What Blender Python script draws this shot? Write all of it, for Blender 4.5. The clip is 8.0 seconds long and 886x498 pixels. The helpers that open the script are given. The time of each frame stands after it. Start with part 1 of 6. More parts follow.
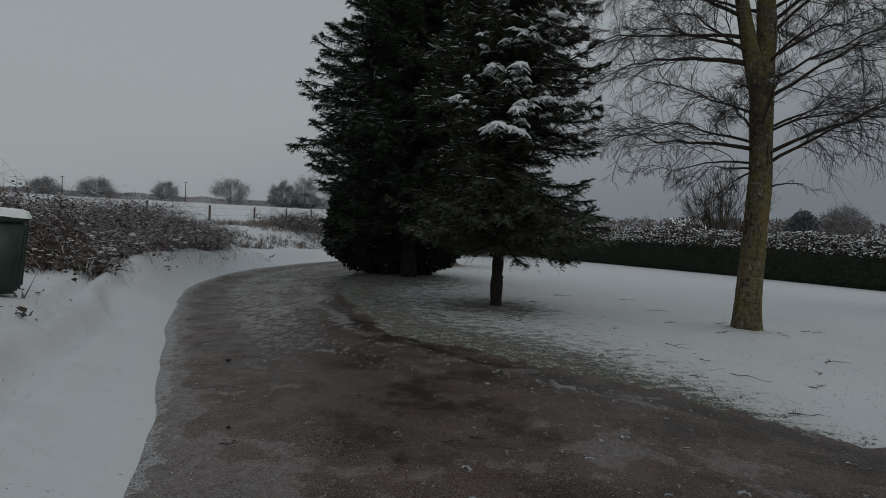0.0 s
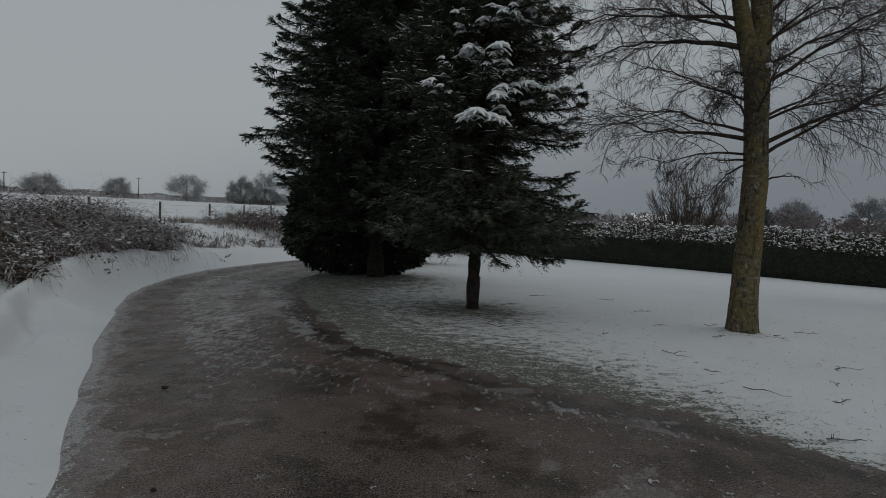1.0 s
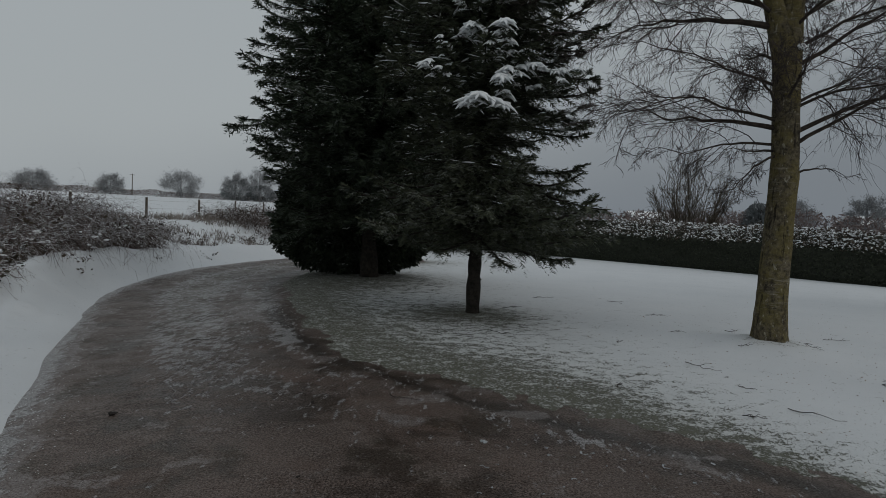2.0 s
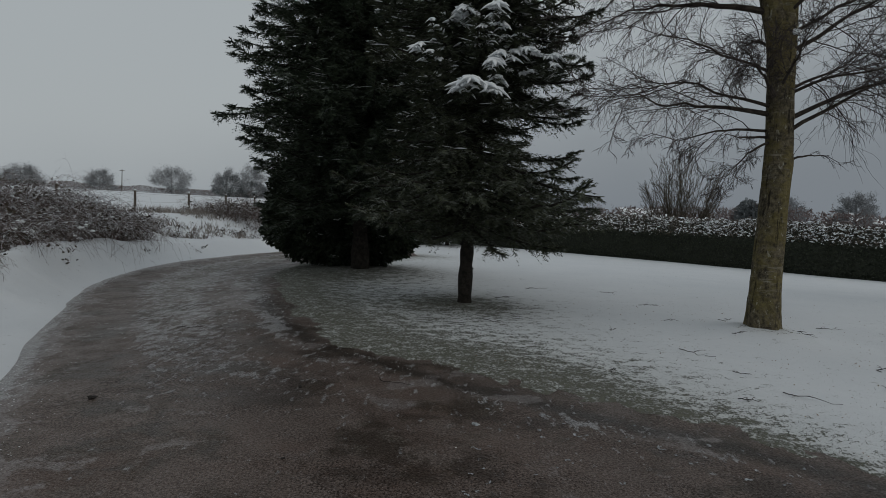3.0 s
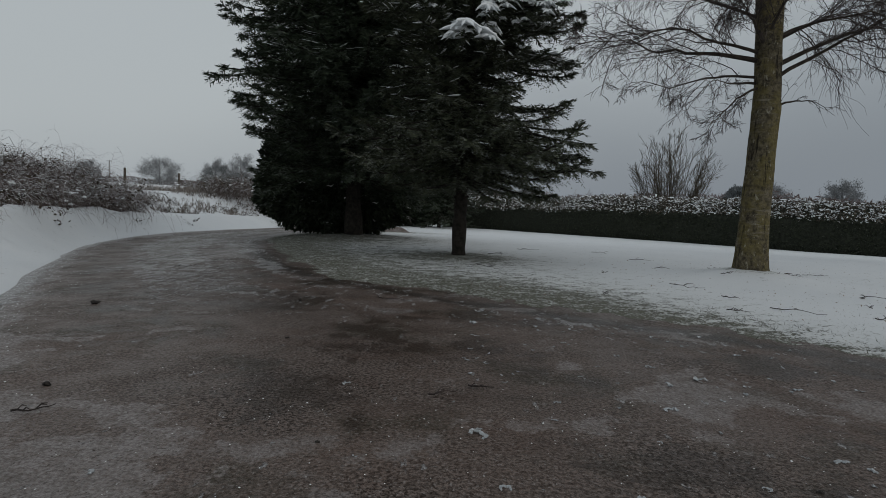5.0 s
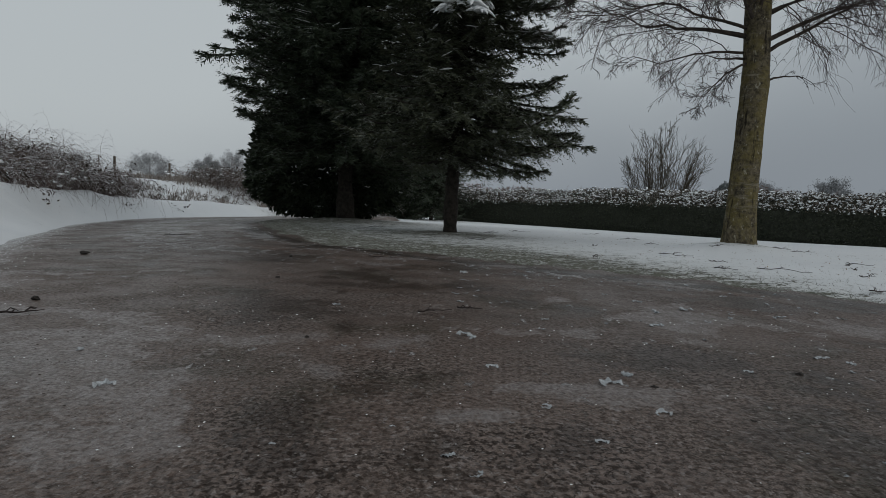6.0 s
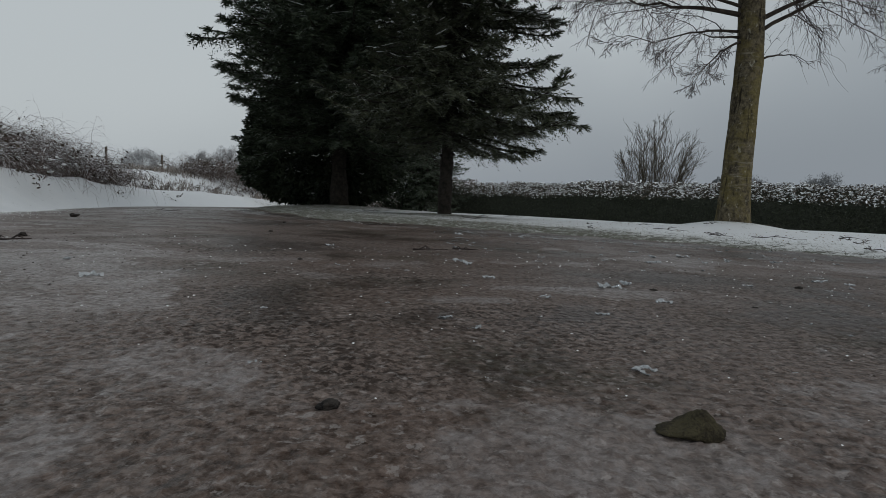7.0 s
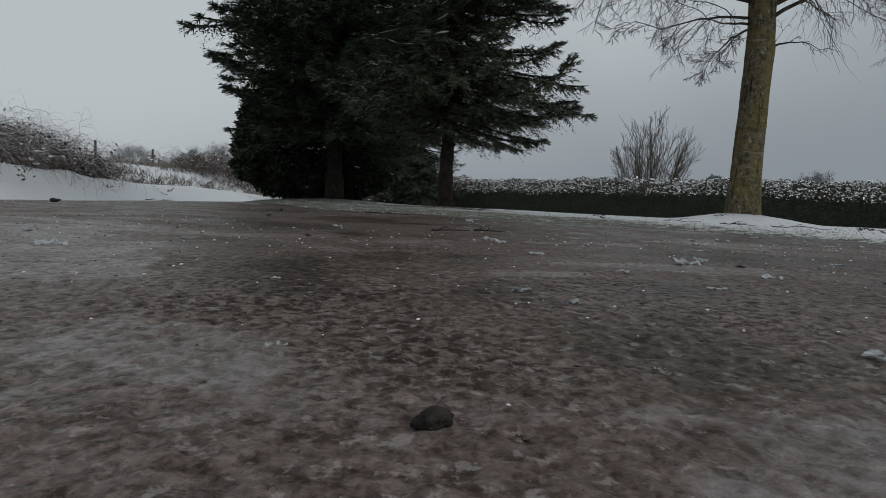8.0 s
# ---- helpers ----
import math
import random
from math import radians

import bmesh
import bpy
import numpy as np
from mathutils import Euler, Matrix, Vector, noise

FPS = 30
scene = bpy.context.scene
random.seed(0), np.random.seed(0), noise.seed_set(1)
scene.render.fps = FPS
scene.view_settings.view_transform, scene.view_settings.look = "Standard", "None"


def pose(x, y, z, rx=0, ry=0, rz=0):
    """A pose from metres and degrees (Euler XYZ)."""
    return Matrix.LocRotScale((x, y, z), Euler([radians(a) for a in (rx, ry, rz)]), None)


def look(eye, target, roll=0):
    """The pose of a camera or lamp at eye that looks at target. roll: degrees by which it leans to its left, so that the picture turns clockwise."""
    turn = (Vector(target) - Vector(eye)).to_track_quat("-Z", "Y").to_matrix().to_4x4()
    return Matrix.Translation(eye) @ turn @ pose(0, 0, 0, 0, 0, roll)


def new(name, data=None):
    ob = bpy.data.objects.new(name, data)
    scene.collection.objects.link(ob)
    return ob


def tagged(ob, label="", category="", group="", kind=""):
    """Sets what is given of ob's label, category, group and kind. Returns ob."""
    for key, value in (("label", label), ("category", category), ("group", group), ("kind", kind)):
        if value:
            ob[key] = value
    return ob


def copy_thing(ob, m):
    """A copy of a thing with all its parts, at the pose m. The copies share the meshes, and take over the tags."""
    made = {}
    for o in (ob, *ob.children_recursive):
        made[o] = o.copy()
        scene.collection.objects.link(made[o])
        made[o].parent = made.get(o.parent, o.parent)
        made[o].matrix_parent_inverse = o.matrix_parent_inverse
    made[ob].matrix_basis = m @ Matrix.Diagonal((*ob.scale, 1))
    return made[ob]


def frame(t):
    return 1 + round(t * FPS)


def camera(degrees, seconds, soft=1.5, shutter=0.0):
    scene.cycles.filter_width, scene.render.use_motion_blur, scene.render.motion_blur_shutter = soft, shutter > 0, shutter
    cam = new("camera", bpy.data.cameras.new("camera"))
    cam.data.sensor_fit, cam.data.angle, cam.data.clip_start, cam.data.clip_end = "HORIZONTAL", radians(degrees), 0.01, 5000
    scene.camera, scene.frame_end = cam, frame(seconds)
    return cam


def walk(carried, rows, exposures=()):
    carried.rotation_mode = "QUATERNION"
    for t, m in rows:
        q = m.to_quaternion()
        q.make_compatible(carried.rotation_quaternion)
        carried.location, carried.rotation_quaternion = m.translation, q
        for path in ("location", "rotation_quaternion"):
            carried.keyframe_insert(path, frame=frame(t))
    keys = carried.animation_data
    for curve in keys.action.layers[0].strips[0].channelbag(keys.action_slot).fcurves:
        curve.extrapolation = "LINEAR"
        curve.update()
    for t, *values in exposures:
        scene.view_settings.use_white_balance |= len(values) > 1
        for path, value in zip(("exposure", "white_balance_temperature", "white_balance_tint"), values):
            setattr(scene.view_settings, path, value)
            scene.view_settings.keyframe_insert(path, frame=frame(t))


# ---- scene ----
cam = camera(76.9, 8.0, 0.75)
PATH = [
    (0, (0.429, -0.214, 1.663), (0.199, 1.771, 1.575), 2.7),
    (0.5, (0.284, 0.184, 1.683), (0.168, 2.179, 1.592), 2.5),
    (1, (0.17, 0.689, 1.673), (0.07, 2.684, 1.577), 2.4),
    (1.5, (0.09, 1.212, 1.672), (0.002, 3.207, 1.571), 2.5),
    (1.7, (0.092, 1.376, 1.672), (0.004, 3.371, 1.569), 2.5),
    (3, (0.113, 1.609, 1.517), (0.055, 3.604, 1.402), 2.6),
    (3.5, (0.091, 1.612, 1.368), (0.044, 3.607, 1.247), 2.6),
    (4, (0.094, 1.568, 1.178), (0.057, 3.563, 1.05), 2.6),
    (4.5, (0.069, 1.517, 1.001), (0.042, 3.512, 0.867), 2.6),
    (4.7, (0.074, 1.495, 0.948), (0.048, 3.49, 0.808), 2.5),
    (5.8, (0.132, 1.434, 0.541), (0.124, 3.429, 0.398), 2.6),
    (6, (0.121, 1.423, 0.487), (0.125, 3.418, 0.34), 2.7),
    (6.5, (0.123, 1.417, 0.358), (0.137, 3.412, 0.207), 2.7),
    (7, (0.129, 1.432, 0.214), (0.154, 3.426, 0.059), 2.7),
    (7.5, (0.067, 1.536, 0.123), (0.104, 3.53, -0.036), 2.7),
    (8, (0.018, 1.706, 0.118), (0.068, 3.699, -0.044), 2.8),
]
walk(cam, [(t, look(eye, target, roll)) for t, eye, target, roll in PATH], [(0.0, -0.3), (1.5, -0.2), (4.0, 0.0), (7.0, 0.27), (8.0, 0.30)])
SKY = 1.0

# ---------------------------------------------------------------- world and light
world = bpy.data.worlds.new("overcast_sky")
scene.world = world
world.use_nodes = True
wt = world.node_tree
wt.nodes.clear()
w_out = wt.nodes.new("ShaderNodeOutputWorld")
w_bg = wt.nodes.new("ShaderNodeBackground")
w_sky = wt.nodes.new("ShaderNodeTexSky")
w_sky.sky_type = "NISHITA"
w_sky.sun_disc = False
SUN_ELEVATION, SUN_TURN = 38.0, 115.0
w_sky.sun_elevation, w_sky.sun_rotation = radians(SUN_ELEVATION), radians(SUN_TURN)
w_sky.air_density, w_sky.dust_density = 2.0, 6.0
w_co = wt.nodes.new("ShaderNodeTexCoord")
w_sep = wt.nodes.new("ShaderNodeSeparateXYZ")
wt.links.new(w_co.outputs["Generated"], w_sep.inputs[0])
# cloud deck: a little darker and bluer near the horizon
w_ramp = wt.nodes.new("ShaderNodeValToRGB")
w_ramp.color_ramp.interpolation = "EASE"
w_ramp.color_ramp.elements[0].position, w_ramp.color_ramp.elements[0].color = 0.0, (0.212, 0.240, 0.270, 1)
w_ramp.color_ramp.elements[1].position, w_ramp.color_ramp.elements[1].color = 0.45, (0.405, 0.44, 0.46, 1)
w_map = wt.nodes.new("ShaderNodeMapRange")
w_map.inputs["From Min"].default_value, w_map.inputs["From Max"].default_value = 0.0, 1.0
wt.links.new(w_sep.outputs["Z"], w_map.inputs["Value"])
# brighter cloud towards the west
w_west = wt.nodes.new("ShaderNodeMath")
w_west.operation = "MULTIPLY_ADD"
w_west.inputs[1].default_value = -0.33
wt.links.new(w_sep.outputs["X"], w_west.inputs[0])
wt.links.new(w_map.outputs["Result"], w_west.inputs[2])
w_noise = wt.nodes.new("ShaderNodeTexNoise")
w_noise.inputs["Scale"].default_value, w_noise.inputs["Detail"].default_value = 2.2, 3.0
wt.links.new(w_co.outputs["Generated"], w_noise.inputs["Vector"])
w_cl = wt.nodes.new("ShaderNodeMath")
w_cl.operation = "MULTIPLY_ADD"
w_cl.inputs[1].default_value = 0.22
wt.links.new(w_noise.outputs["Fac"], w_cl.inputs[0])
wt.links.new(w_west.outputs[0], w_cl.inputs[2])
wt.links.new(w_cl.outputs[0], w_ramp.inputs["Fac"])
w_scale = wt.nodes.new("ShaderNodeMix")
w_scale.data_type, w_scale.blend_type = "RGBA", "MULTIPLY"
w_scale.inputs["Factor"].default_value = 1.0
w_scale.inputs[7].default_value = (0.05, 0.05, 0.05, 1)
wt.links.new(w_sky.outputs[0], w_scale.inputs[6])
w_mix = wt.nodes.new("ShaderNodeMix")
w_mix.data_type = "RGBA"
w_mix.inputs["Factor"].default_value = 0.92
wt.links.new(w_scale.outputs[2], w_mix.inputs[6])
wt.links.new(w_ramp.outputs[0], w_mix.inputs[7])
wt.links.new(w_mix.outputs[2], w_bg.inputs["Color"])
w_bg.inputs["Strength"].default_value = SKY
wt.links.new(w_bg.outputs[0], w_out.inputs[0])

sun_data = bpy.data.lights.new("sun", "SUN")
sun_data.energy, sun_data.angle, sun_data.color = 0.5, radians(70), (1.0, 0.97, 0.93)
sun = new("sun", sun_data)
sun.matrix_world = look((0, 0, 60), (60 * math.sin(radians(SUN_TURN)) * -1, 60 * math.cos(radians(SUN_TURN)) * -1, 60 - 60 * math.tan(radians(SUN_ELEVATION))))


# ---------------------------------------------------------------- materials
class Nodes:
    """A node material with a Principled shader and short ways to wire it."""

    def __init__(self, name, rough=0.8, spec=0.3):
        self.mat = bpy.data.materials.new(name)
        self.mat.use_nodes = True
        self.t = self.mat.node_tree
        self.p = self.t.nodes["Principled BSDF"]
        self.p.inputs["Roughness"].default_value = rough
        self.p.inputs["Specular IOR Level"].default_value = spec
        self.pos = self.t.nodes.new("ShaderNodeNewGeometry").outputs["Position"]

    def put(self, node, key, value):
        if hasattr(value, "is_output"):
            self.t.links.new(value, node.inputs[key])
        else:
            node.inputs[key].default_value = value

    def noise(self, scale, detail=4.0, rough=0.55, stretch=None, where=None):
        n = self.t.nodes.new("ShaderNodeTexNoise")
        src = where or self.pos
        if stretch:
            m = self.t.nodes.new("ShaderNodeMapping")
            self.t.links.new(src, m.inputs["Vector"])
            m.inputs["Scale"].default_value = stretch
            src = m.outputs[0]
        self.t.links.new(src, n.inputs["Vector"])
        n.inputs["Scale"].default_value, n.inputs["Detail"].default_value = scale, detail
        n.inputs["Roughness"].default_value = rough
        return n.outputs["Fac"]

    def step(self, value, low, high):
        n = self.t.nodes.new("ShaderNodeMapRange")
        n.interpolation_type = "SMOOTHSTEP"
        self.put(n, "Value", value)
        n.inputs["From Min"].default_value, n.inputs["From Max"].default_value = low, high
        return n.outputs["Result"]

    def math(self, op, a, b=0.0):
        n = self.t.nodes.new("ShaderNodeMath")
        n.operation = op
        self.put(n, 0, a)
        self.put(n, 1, b)
        return n.outputs[0]

    def mix(self, fac, a, b):
        n = self.t.nodes.new("ShaderNodeMix")
        n.data_type = "RGBA"
        self.put(n, 0, fac)
        for k, v in ((6, a), (7, b)):
            self.put(n, k, v if hasattr(v, "is_output") else (*v, 1.0))
        return n.outputs[2]

    def blend(self, fac, a, b):
        n = self.t.nodes.new("ShaderNodeMix")
        n.data_type = "FLOAT"
        self.put(n, 0, fac)
        self.put(n, 2, a)
        self.put(n, 3, b)
        return n.outputs[0]

    def attr(self, name):
        n = self.t.nodes.new("ShaderNodeAttribute")
        n.attribute_name = name
        return n.outputs["Fac"]

    def up(self):
        g = self.t.nodes.new("ShaderNodeNewGeometry")
        s = self.t.nodes.new("ShaderNodeSeparateXYZ")
        self.t.links.new(g.outputs["Normal"], s.inputs[0])
        return s.outputs["Z"]

    def island(self):
        return self.t.nodes.new("ShaderNodeNewGeometry").outputs["Random Per Island"]

    def each(self):
        return self.t.nodes.new("ShaderNodeObjectInfo").outputs["Random"]

    def bump(self, height, distance, strength=1.0):
        n = self.t.nodes.new("ShaderNodeBump")
        self.put(n, "Height", height)
        n.inputs["Distance"].default_value, n.inputs["Strength"].default_value = distance, strength
        before = self.p.inputs["Normal"]
        if before.is_linked:
            self.t.links.new(before.links[0].from_socket, n.inputs["Normal"])
        self.t.links.new(n.outputs[0], before)

    def done(self, colour, rough=None):
        self.put(self.p, "Base Color", colour if hasattr(colour, "is_output") else (*colour, 1.0))
        if rough is not None:
            self.put(self.p, "Roughness", rough)
        return self.mat


def plain(name, a, b, scale=8.0, rough=0.8, bump=0.0, spec=0.3):
    """Two tones mixed by noise at two scales."""
    m = Nodes(name, rough, spec)
    n = m.math("ADD", m.math("MULTIPLY", m.noise(scale), 0.6), m.math("MULTIPLY", m.noise(scale * 7.3), 0.4))
    if bump:
        m.bump(m.noise(scale * 6), bump)
    return m.done(m.mix(m.step(n, 0.38, 0.62), a, b))


def mat_snow_ground():
    m = Nodes("snow_ground", 0.75, 0.25)
    thin = m.attr("thin")
    fine = m.noise(34.0, 6.0, 0.72)
    mid = m.noise(7.0, 5.0, 0.62, stretch=(0.75, 1.25, 1.0))
    cover = m.math("ADD", m.math("MULTIPLY", mid, 0.45), m.math("MULTIPLY", fine, 0.55))
    bare = m.step(m.math("SUBTRACT", m.math("ADD", cover, m.math("MULTIPLY", thin, 0.185)), 0.615), -0.015, 0.035)
    bare = m.math("MULTIPLY", bare, m.blend(m.step(m.noise(24.0, 5.0, 0.75), 0.38, 0.50), 0.25, 1.0))
    white = m.mix(m.noise(0.7, 3.0), (0.60, 0.63, 0.66), (0.70, 0.72, 0.74))
    white = m.mix(m.math("MULTIPLY", m.step(m.noise(90.0, 3.0), 0.66, 0.72), 0.35), white, (0.30, 0.27, 0.23))
    white = m.mix(m.math("MULTIPLY", thin, 0.55), white, (0.33, 0.33, 0.285))
    turf = m.mix(m.noise(75.0, 4.0, 0.7), (0.012, 0.011, 0.006), (0.150, 0.147, 0.102))
    turf = m.mix(m.math("MULTIPLY", m.step(m.noise(1.4, 3.0), 0.45, 0.6), 0.3), turf, (0.070, 0.074, 0.045))
    m.bump(m.noise(9.0, 6.0, 0.6), 0.012)
    m.bump(fine, 0.008)
    m.bump(bare, -0.010)
    return m.done(m.mix(m.math("MULTIPLY", bare, 0.9), white, turf), m.blend(bare, 0.75, 0.9))


def mat_road():
    m = Nodes("wet_asphalt", 0.5, 0.3)
    big = m.noise(0.55, 4.0, 0.6)
    mid = m.noise(3.1, 6.0, 0.62)
    streak = m.noise(1.5, 6.0, 0.66, stretch=(1.0, 0.75, 1.0))
    clod = m.noise(48.0, 3.0, 0.5)
    lump = m.noise(78.0, 2.5, 0.5)
    hue = m.noise(64.0, 2.0, 0.5)
    grain = m.noise(190.0, 4.0, 0.65)
    # rounded aggregate in several browns and greys, dark between the stones
    tone = m.mix(m.step(hue, 0.34, 0.66), (0.082, 0.050, 0.038), (0.168, 0.121, 0.100))
    tone = m.mix(m.math("MULTIPLY", m.step(grain, 0.58, 0.74), 0.4), tone, (0.24, 0.205, 0.185))
    tone = m.mix(m.math("MULTIPLY", m.step(lump, 0.50, 0.34), 0.6), tone, (0.016, 0.011, 0.008))
    tone = m.mix(m.math("MULTIPLY", m.step(big, 0.60, 0.38), 0.45), tone, (0.022, 0.014, 0.010))
    tone = m.mix(m.step(m.attr("stone_tone"), 0.5, 1.05), tone, (0.165, 0.132, 0.116))
    tone = m.mix(m.math("MULTIPLY", m.step(m.attr("stone_tone"), 0.5, -0.05), 0.85), tone, (0.026, 0.018, 0.014))
    tone = m.mix(m.math("MULTIPLY", m.attr("binder"), 0.55), tone, (0.022, 0.016, 0.012))
    # the worn top of the aggregate: chips of two tones, coarser and finer, plainer where the binder is worn smooth
    chip = m.step(m.noise(72.0, 3.5, 0.62), 0.44, 0.57)
    small = m.step(m.noise(150.0, 3.0, 0.6), 0.42, 0.58)
    worn = m.step(mid, 0.40, 0.62)
    tone = m.mix(m.blend(worn, 0.35, 0.70), tone, m.mix(chip, (0.036, 0.024, 0.018), (0.212, 0.163, 0.140)))
    tone = m.mix(m.blend(worn, 0.20, 0.45), tone, m.mix(small, (0.030, 0.022, 0.018), (0.190, 0.154, 0.138)))
    speck = m.noise(40.0, 6.0, 0.8)
    tone = m.mix(m.math("MULTIPLY", m.step(speck, 0.56, 0.64), 0.65), tone, (0.23, 0.20, 0.19))
    tone = m.mix(m.math("MULTIPLY", m.step(speck, 0.45, 0.36), 0.75), tone, (0.014, 0.010, 0.008))
    moss = m.math("MULTIPLY", m.step(m.noise(1.3, 5.0, 0.6), 0.50, 0.62), m.step(clod, 0.68, 0.44))
    tone = m.mix(m.math("MULTIPLY", moss, 0.7), tone, (0.022, 0.019, 0.008))
    rust = m.step(m.noise(0.8, 3.0), 0.52, 0.66)
    tone = m.mix(m.math("MULTIPLY", rust, 0.30), tone, (0.075, 0.035, 0.020))
    strip = m.math("MULTIPLY", m.attr("strip"), m.step(m.noise(11.0, 5.0, 0.7), 0.42, 0.6))
    tone = m.mix(m.math("MULTIPLY", strip, 0.7), tone, (0.085, 0.088, 0.052))
    mud = m.math("MULTIPLY", m.attr("mud"), m.step(m.noise(4.0, 4.0), 0.28, 0.5))
    tone = m.mix(m.math("MULTIPLY", mud, 0.8), tone, (0.011, 0.009, 0.006))
    # dark wet blotches with crisp edges
    soak = m.math("ADD", m.math("MULTIPLY", m.noise(5.5, 7.0, 0.72), 0.5), m.math("MULTIPLY", m.noise(1.3, 4.0, 0.6), 0.5))
    soak = m.step(m.math("SUBTRACT", soak, m.math("MULTIPLY", m.attr("slush"), 0.075)), 0.525, 0.565)
    tone = m.mix(m.math("MULTIPLY", soak, 0.54), tone, (0.026, 0.015, 0.010))
    # thin slush frozen in patches, broken by the grit that pokes through
    ice = m.math("ADD", m.math("MULTIPLY", streak, 0.55), m.math("MULTIPLY", mid, 0.45))
    ice = m.math("ADD", ice, m.math("MULTIPLY", m.math("SUBTRACT", m.noise(26.0, 5.0, 0.7), 0.5), 0.10))
    ice = m.step(m.math("ADD", ice, m.math("MULTIPLY", m.attr("slush"), 0.12)), 0.570, 0.618)
    grit = m.math("ADD", m.math("MULTIPLY", lump, 0.6), m.math("MULTIPLY", grain, 0.4))
    ice = m.math("MULTIPLY", ice, m.blend(m.step(grit, 0.40, 0.58), 0.45, 1.0))
    ice = m.math("MULTIPLY", ice, m.blend(m.step(m.noise(13.0, 7.0, 0.78), 0.40, 0.60), 0.45, 1.05))
    tone = m.mix(m.math("MULTIPLY", ice, 0.85), tone, (0.212, 0.190, 0.185))
    crust = m.noise(8.0, 7.0, 0.7, stretch=(1.4, 0.6, 1.0))
    crust = m.step(m.math("ADD", crust, m.math("MULTIPLY", m.attr("crust"), 0.17)), 0.635, 0.675)
    crust = m.math("MULTIPLY", crust, m.step(grit, 0.36, 0.5))
    tone = m.mix(m.math("MULTIPLY", crust, 0.8), tone, (0.44, 0.44, 0.45))
    pit = m.math("SUBTRACT", 1.0, m.step(m.noise(62.0, 4.0, 0.68), 0.43, 0.53))
    tone = m.mix(m.math("MULTIPLY", pit, m.blend(m.step(m.math("SUBTRACT", m.math("MULTIPLY", m.noise(2.3, 4.0, 0.6), 1.5), m.attr("slush")), 0.1, 1.3), 0.22, 0.9)), tone, (0.020, 0.014, 0.011))
    fleck = m.step(m.noise(66.0, 4.0, 0.66, stretch=(1.0, 1.0, 1.7)), 0.58, 0.66)
    tone = m.mix(m.math("MULTIPLY", fleck, 0.45), tone, (0.34, 0.315, 0.305))
    m.bump(crust, 0.004)
    m.bump(lump, 0.004)
    m.bump(grain, 0.002)
    m.bump(mid, 0.007)
    gloss = m.math("MULTIPLY", m.blend(ice, 0.40, 0.55), m.blend(pit, 1.0, 0.25))
    m.put(m.p, "Specular IOR Level", gloss)
    rough = m.blend(m.step(mid, 0.4, 0.6), 0.40, 0.60)
    rough = m.blend(m.math("MULTIPLY", soak, 0.8), rough, 0.34)
    rough = m.blend(m.math("MULTIPLY", mud, 0.6), rough, 0.3)
    return m.done(tone, m.blend(ice, rough, 0.30))


def frosted(name, a, b, snow=0.5, rough=0.85, low=0.25):
    """Twig or leaf matter with fresh snow lying on what faces up."""
    m = Nodes(name, rough, 0.2)
    tone = m.mix(m.island(), a, b)
    lie = m.math("MULTIPLY", m.step(m.up(), low, 0.8), m.step(m.noise(6.0, 4.0), 0.42, 0.58))
    return m.done(m.mix(m.math("MULTIPLY", lie, snow), tone, (0.78, 0.80, 0.82)))


def mat_bark_birch():
    m = Nodes("birch_bark", 0.9, 0.15)
    bands = m.noise(16.0, 7.0, 0.75, stretch=(1.0, 1.0, 0.9))
    cracks = m.noise(15.0, 6.0, 0.65, stretch=(1.0, 1.0, 0.16))
    tone = m.mix(m.step(bands, 0.34, 0.66), (0.030, 0.025, 0.018), (0.175, 0.148, 0.098))
    moss = m.step(m.noise(3.4, 6.0, 0.7), 0.42, 0.58)
    tone = m.mix(m.math("MULTIPLY", moss, 0.6), tone, m.mix(m.noise(38.0, 4.0), (0.060, 0.052, 0.020), (0.265, 0.215, 0.070)))
    # papery rings that have lost their moss
    ring = m.step(m.noise(5.0, 5.0, 0.7, stretch=(0.8, 0.8, 5.0)), 0.53, 0.64)
    tone = m.mix(m.math("MULTIPLY", ring, m.blend(m.step(m.noise(1.1, 2.0), 0.44, 0.56), 0.08, 0.55)), tone, (0.31, 0.28, 0.22))
    pale = m.step(m.noise(17.0, 5.0, 0.65, stretch=(1, 1, 0.55)), 0.60, 0.68)
    tone = m.mix(m.math("MULTIPLY", pale, 0.65), tone, (0.40, 0.38, 0.31))
    tone = m.mix(m.math("MULTIPLY", m.step(cracks, 0.44, 0.34), 0.9), tone, (0.020, 0.016, 0.012))
    m.bump(cracks, 0.03)
    m.bump(bands, 0.02)
    m.bump(ring, 0.006)
    return m.done(tone)


SNOW_GROUND = mat_snow_ground()
ROAD = mat_road()
SNOW = plain("settled_snow", (0.74, 0.77, 0.79), (0.86, 0.88, 0.89), 5.0, 0.7, 0.01)
BIRCH = mat_bark_birch()
TWIG = plain("birch_twig", (0.022, 0.017, 0.016), (0.062, 0.047, 0.043), 5.0, 0.85)
SHRUB = plain("shrub_stem", (0.032, 0.026, 0.018), (0.085, 0.070, 0.048), 5.0, 0.85)
SPRUCE_BARK = plain("spruce_bark", (0.012, 0.010, 0.008), (0.042, 0.035, 0.028), 14.0, 0.9, 0.02)
NEEDLE = frosted("spruce_needles", (0.029, 0.036, 0.022), (0.092, 0.102, 0.063), 0.16, 0.6, 0.5)
NEEDLE_B = frosted("dark_needles", (0.022, 0.033, 0.020), (0.070, 0.088, 0.054), 0.12, 0.6, 0.5)
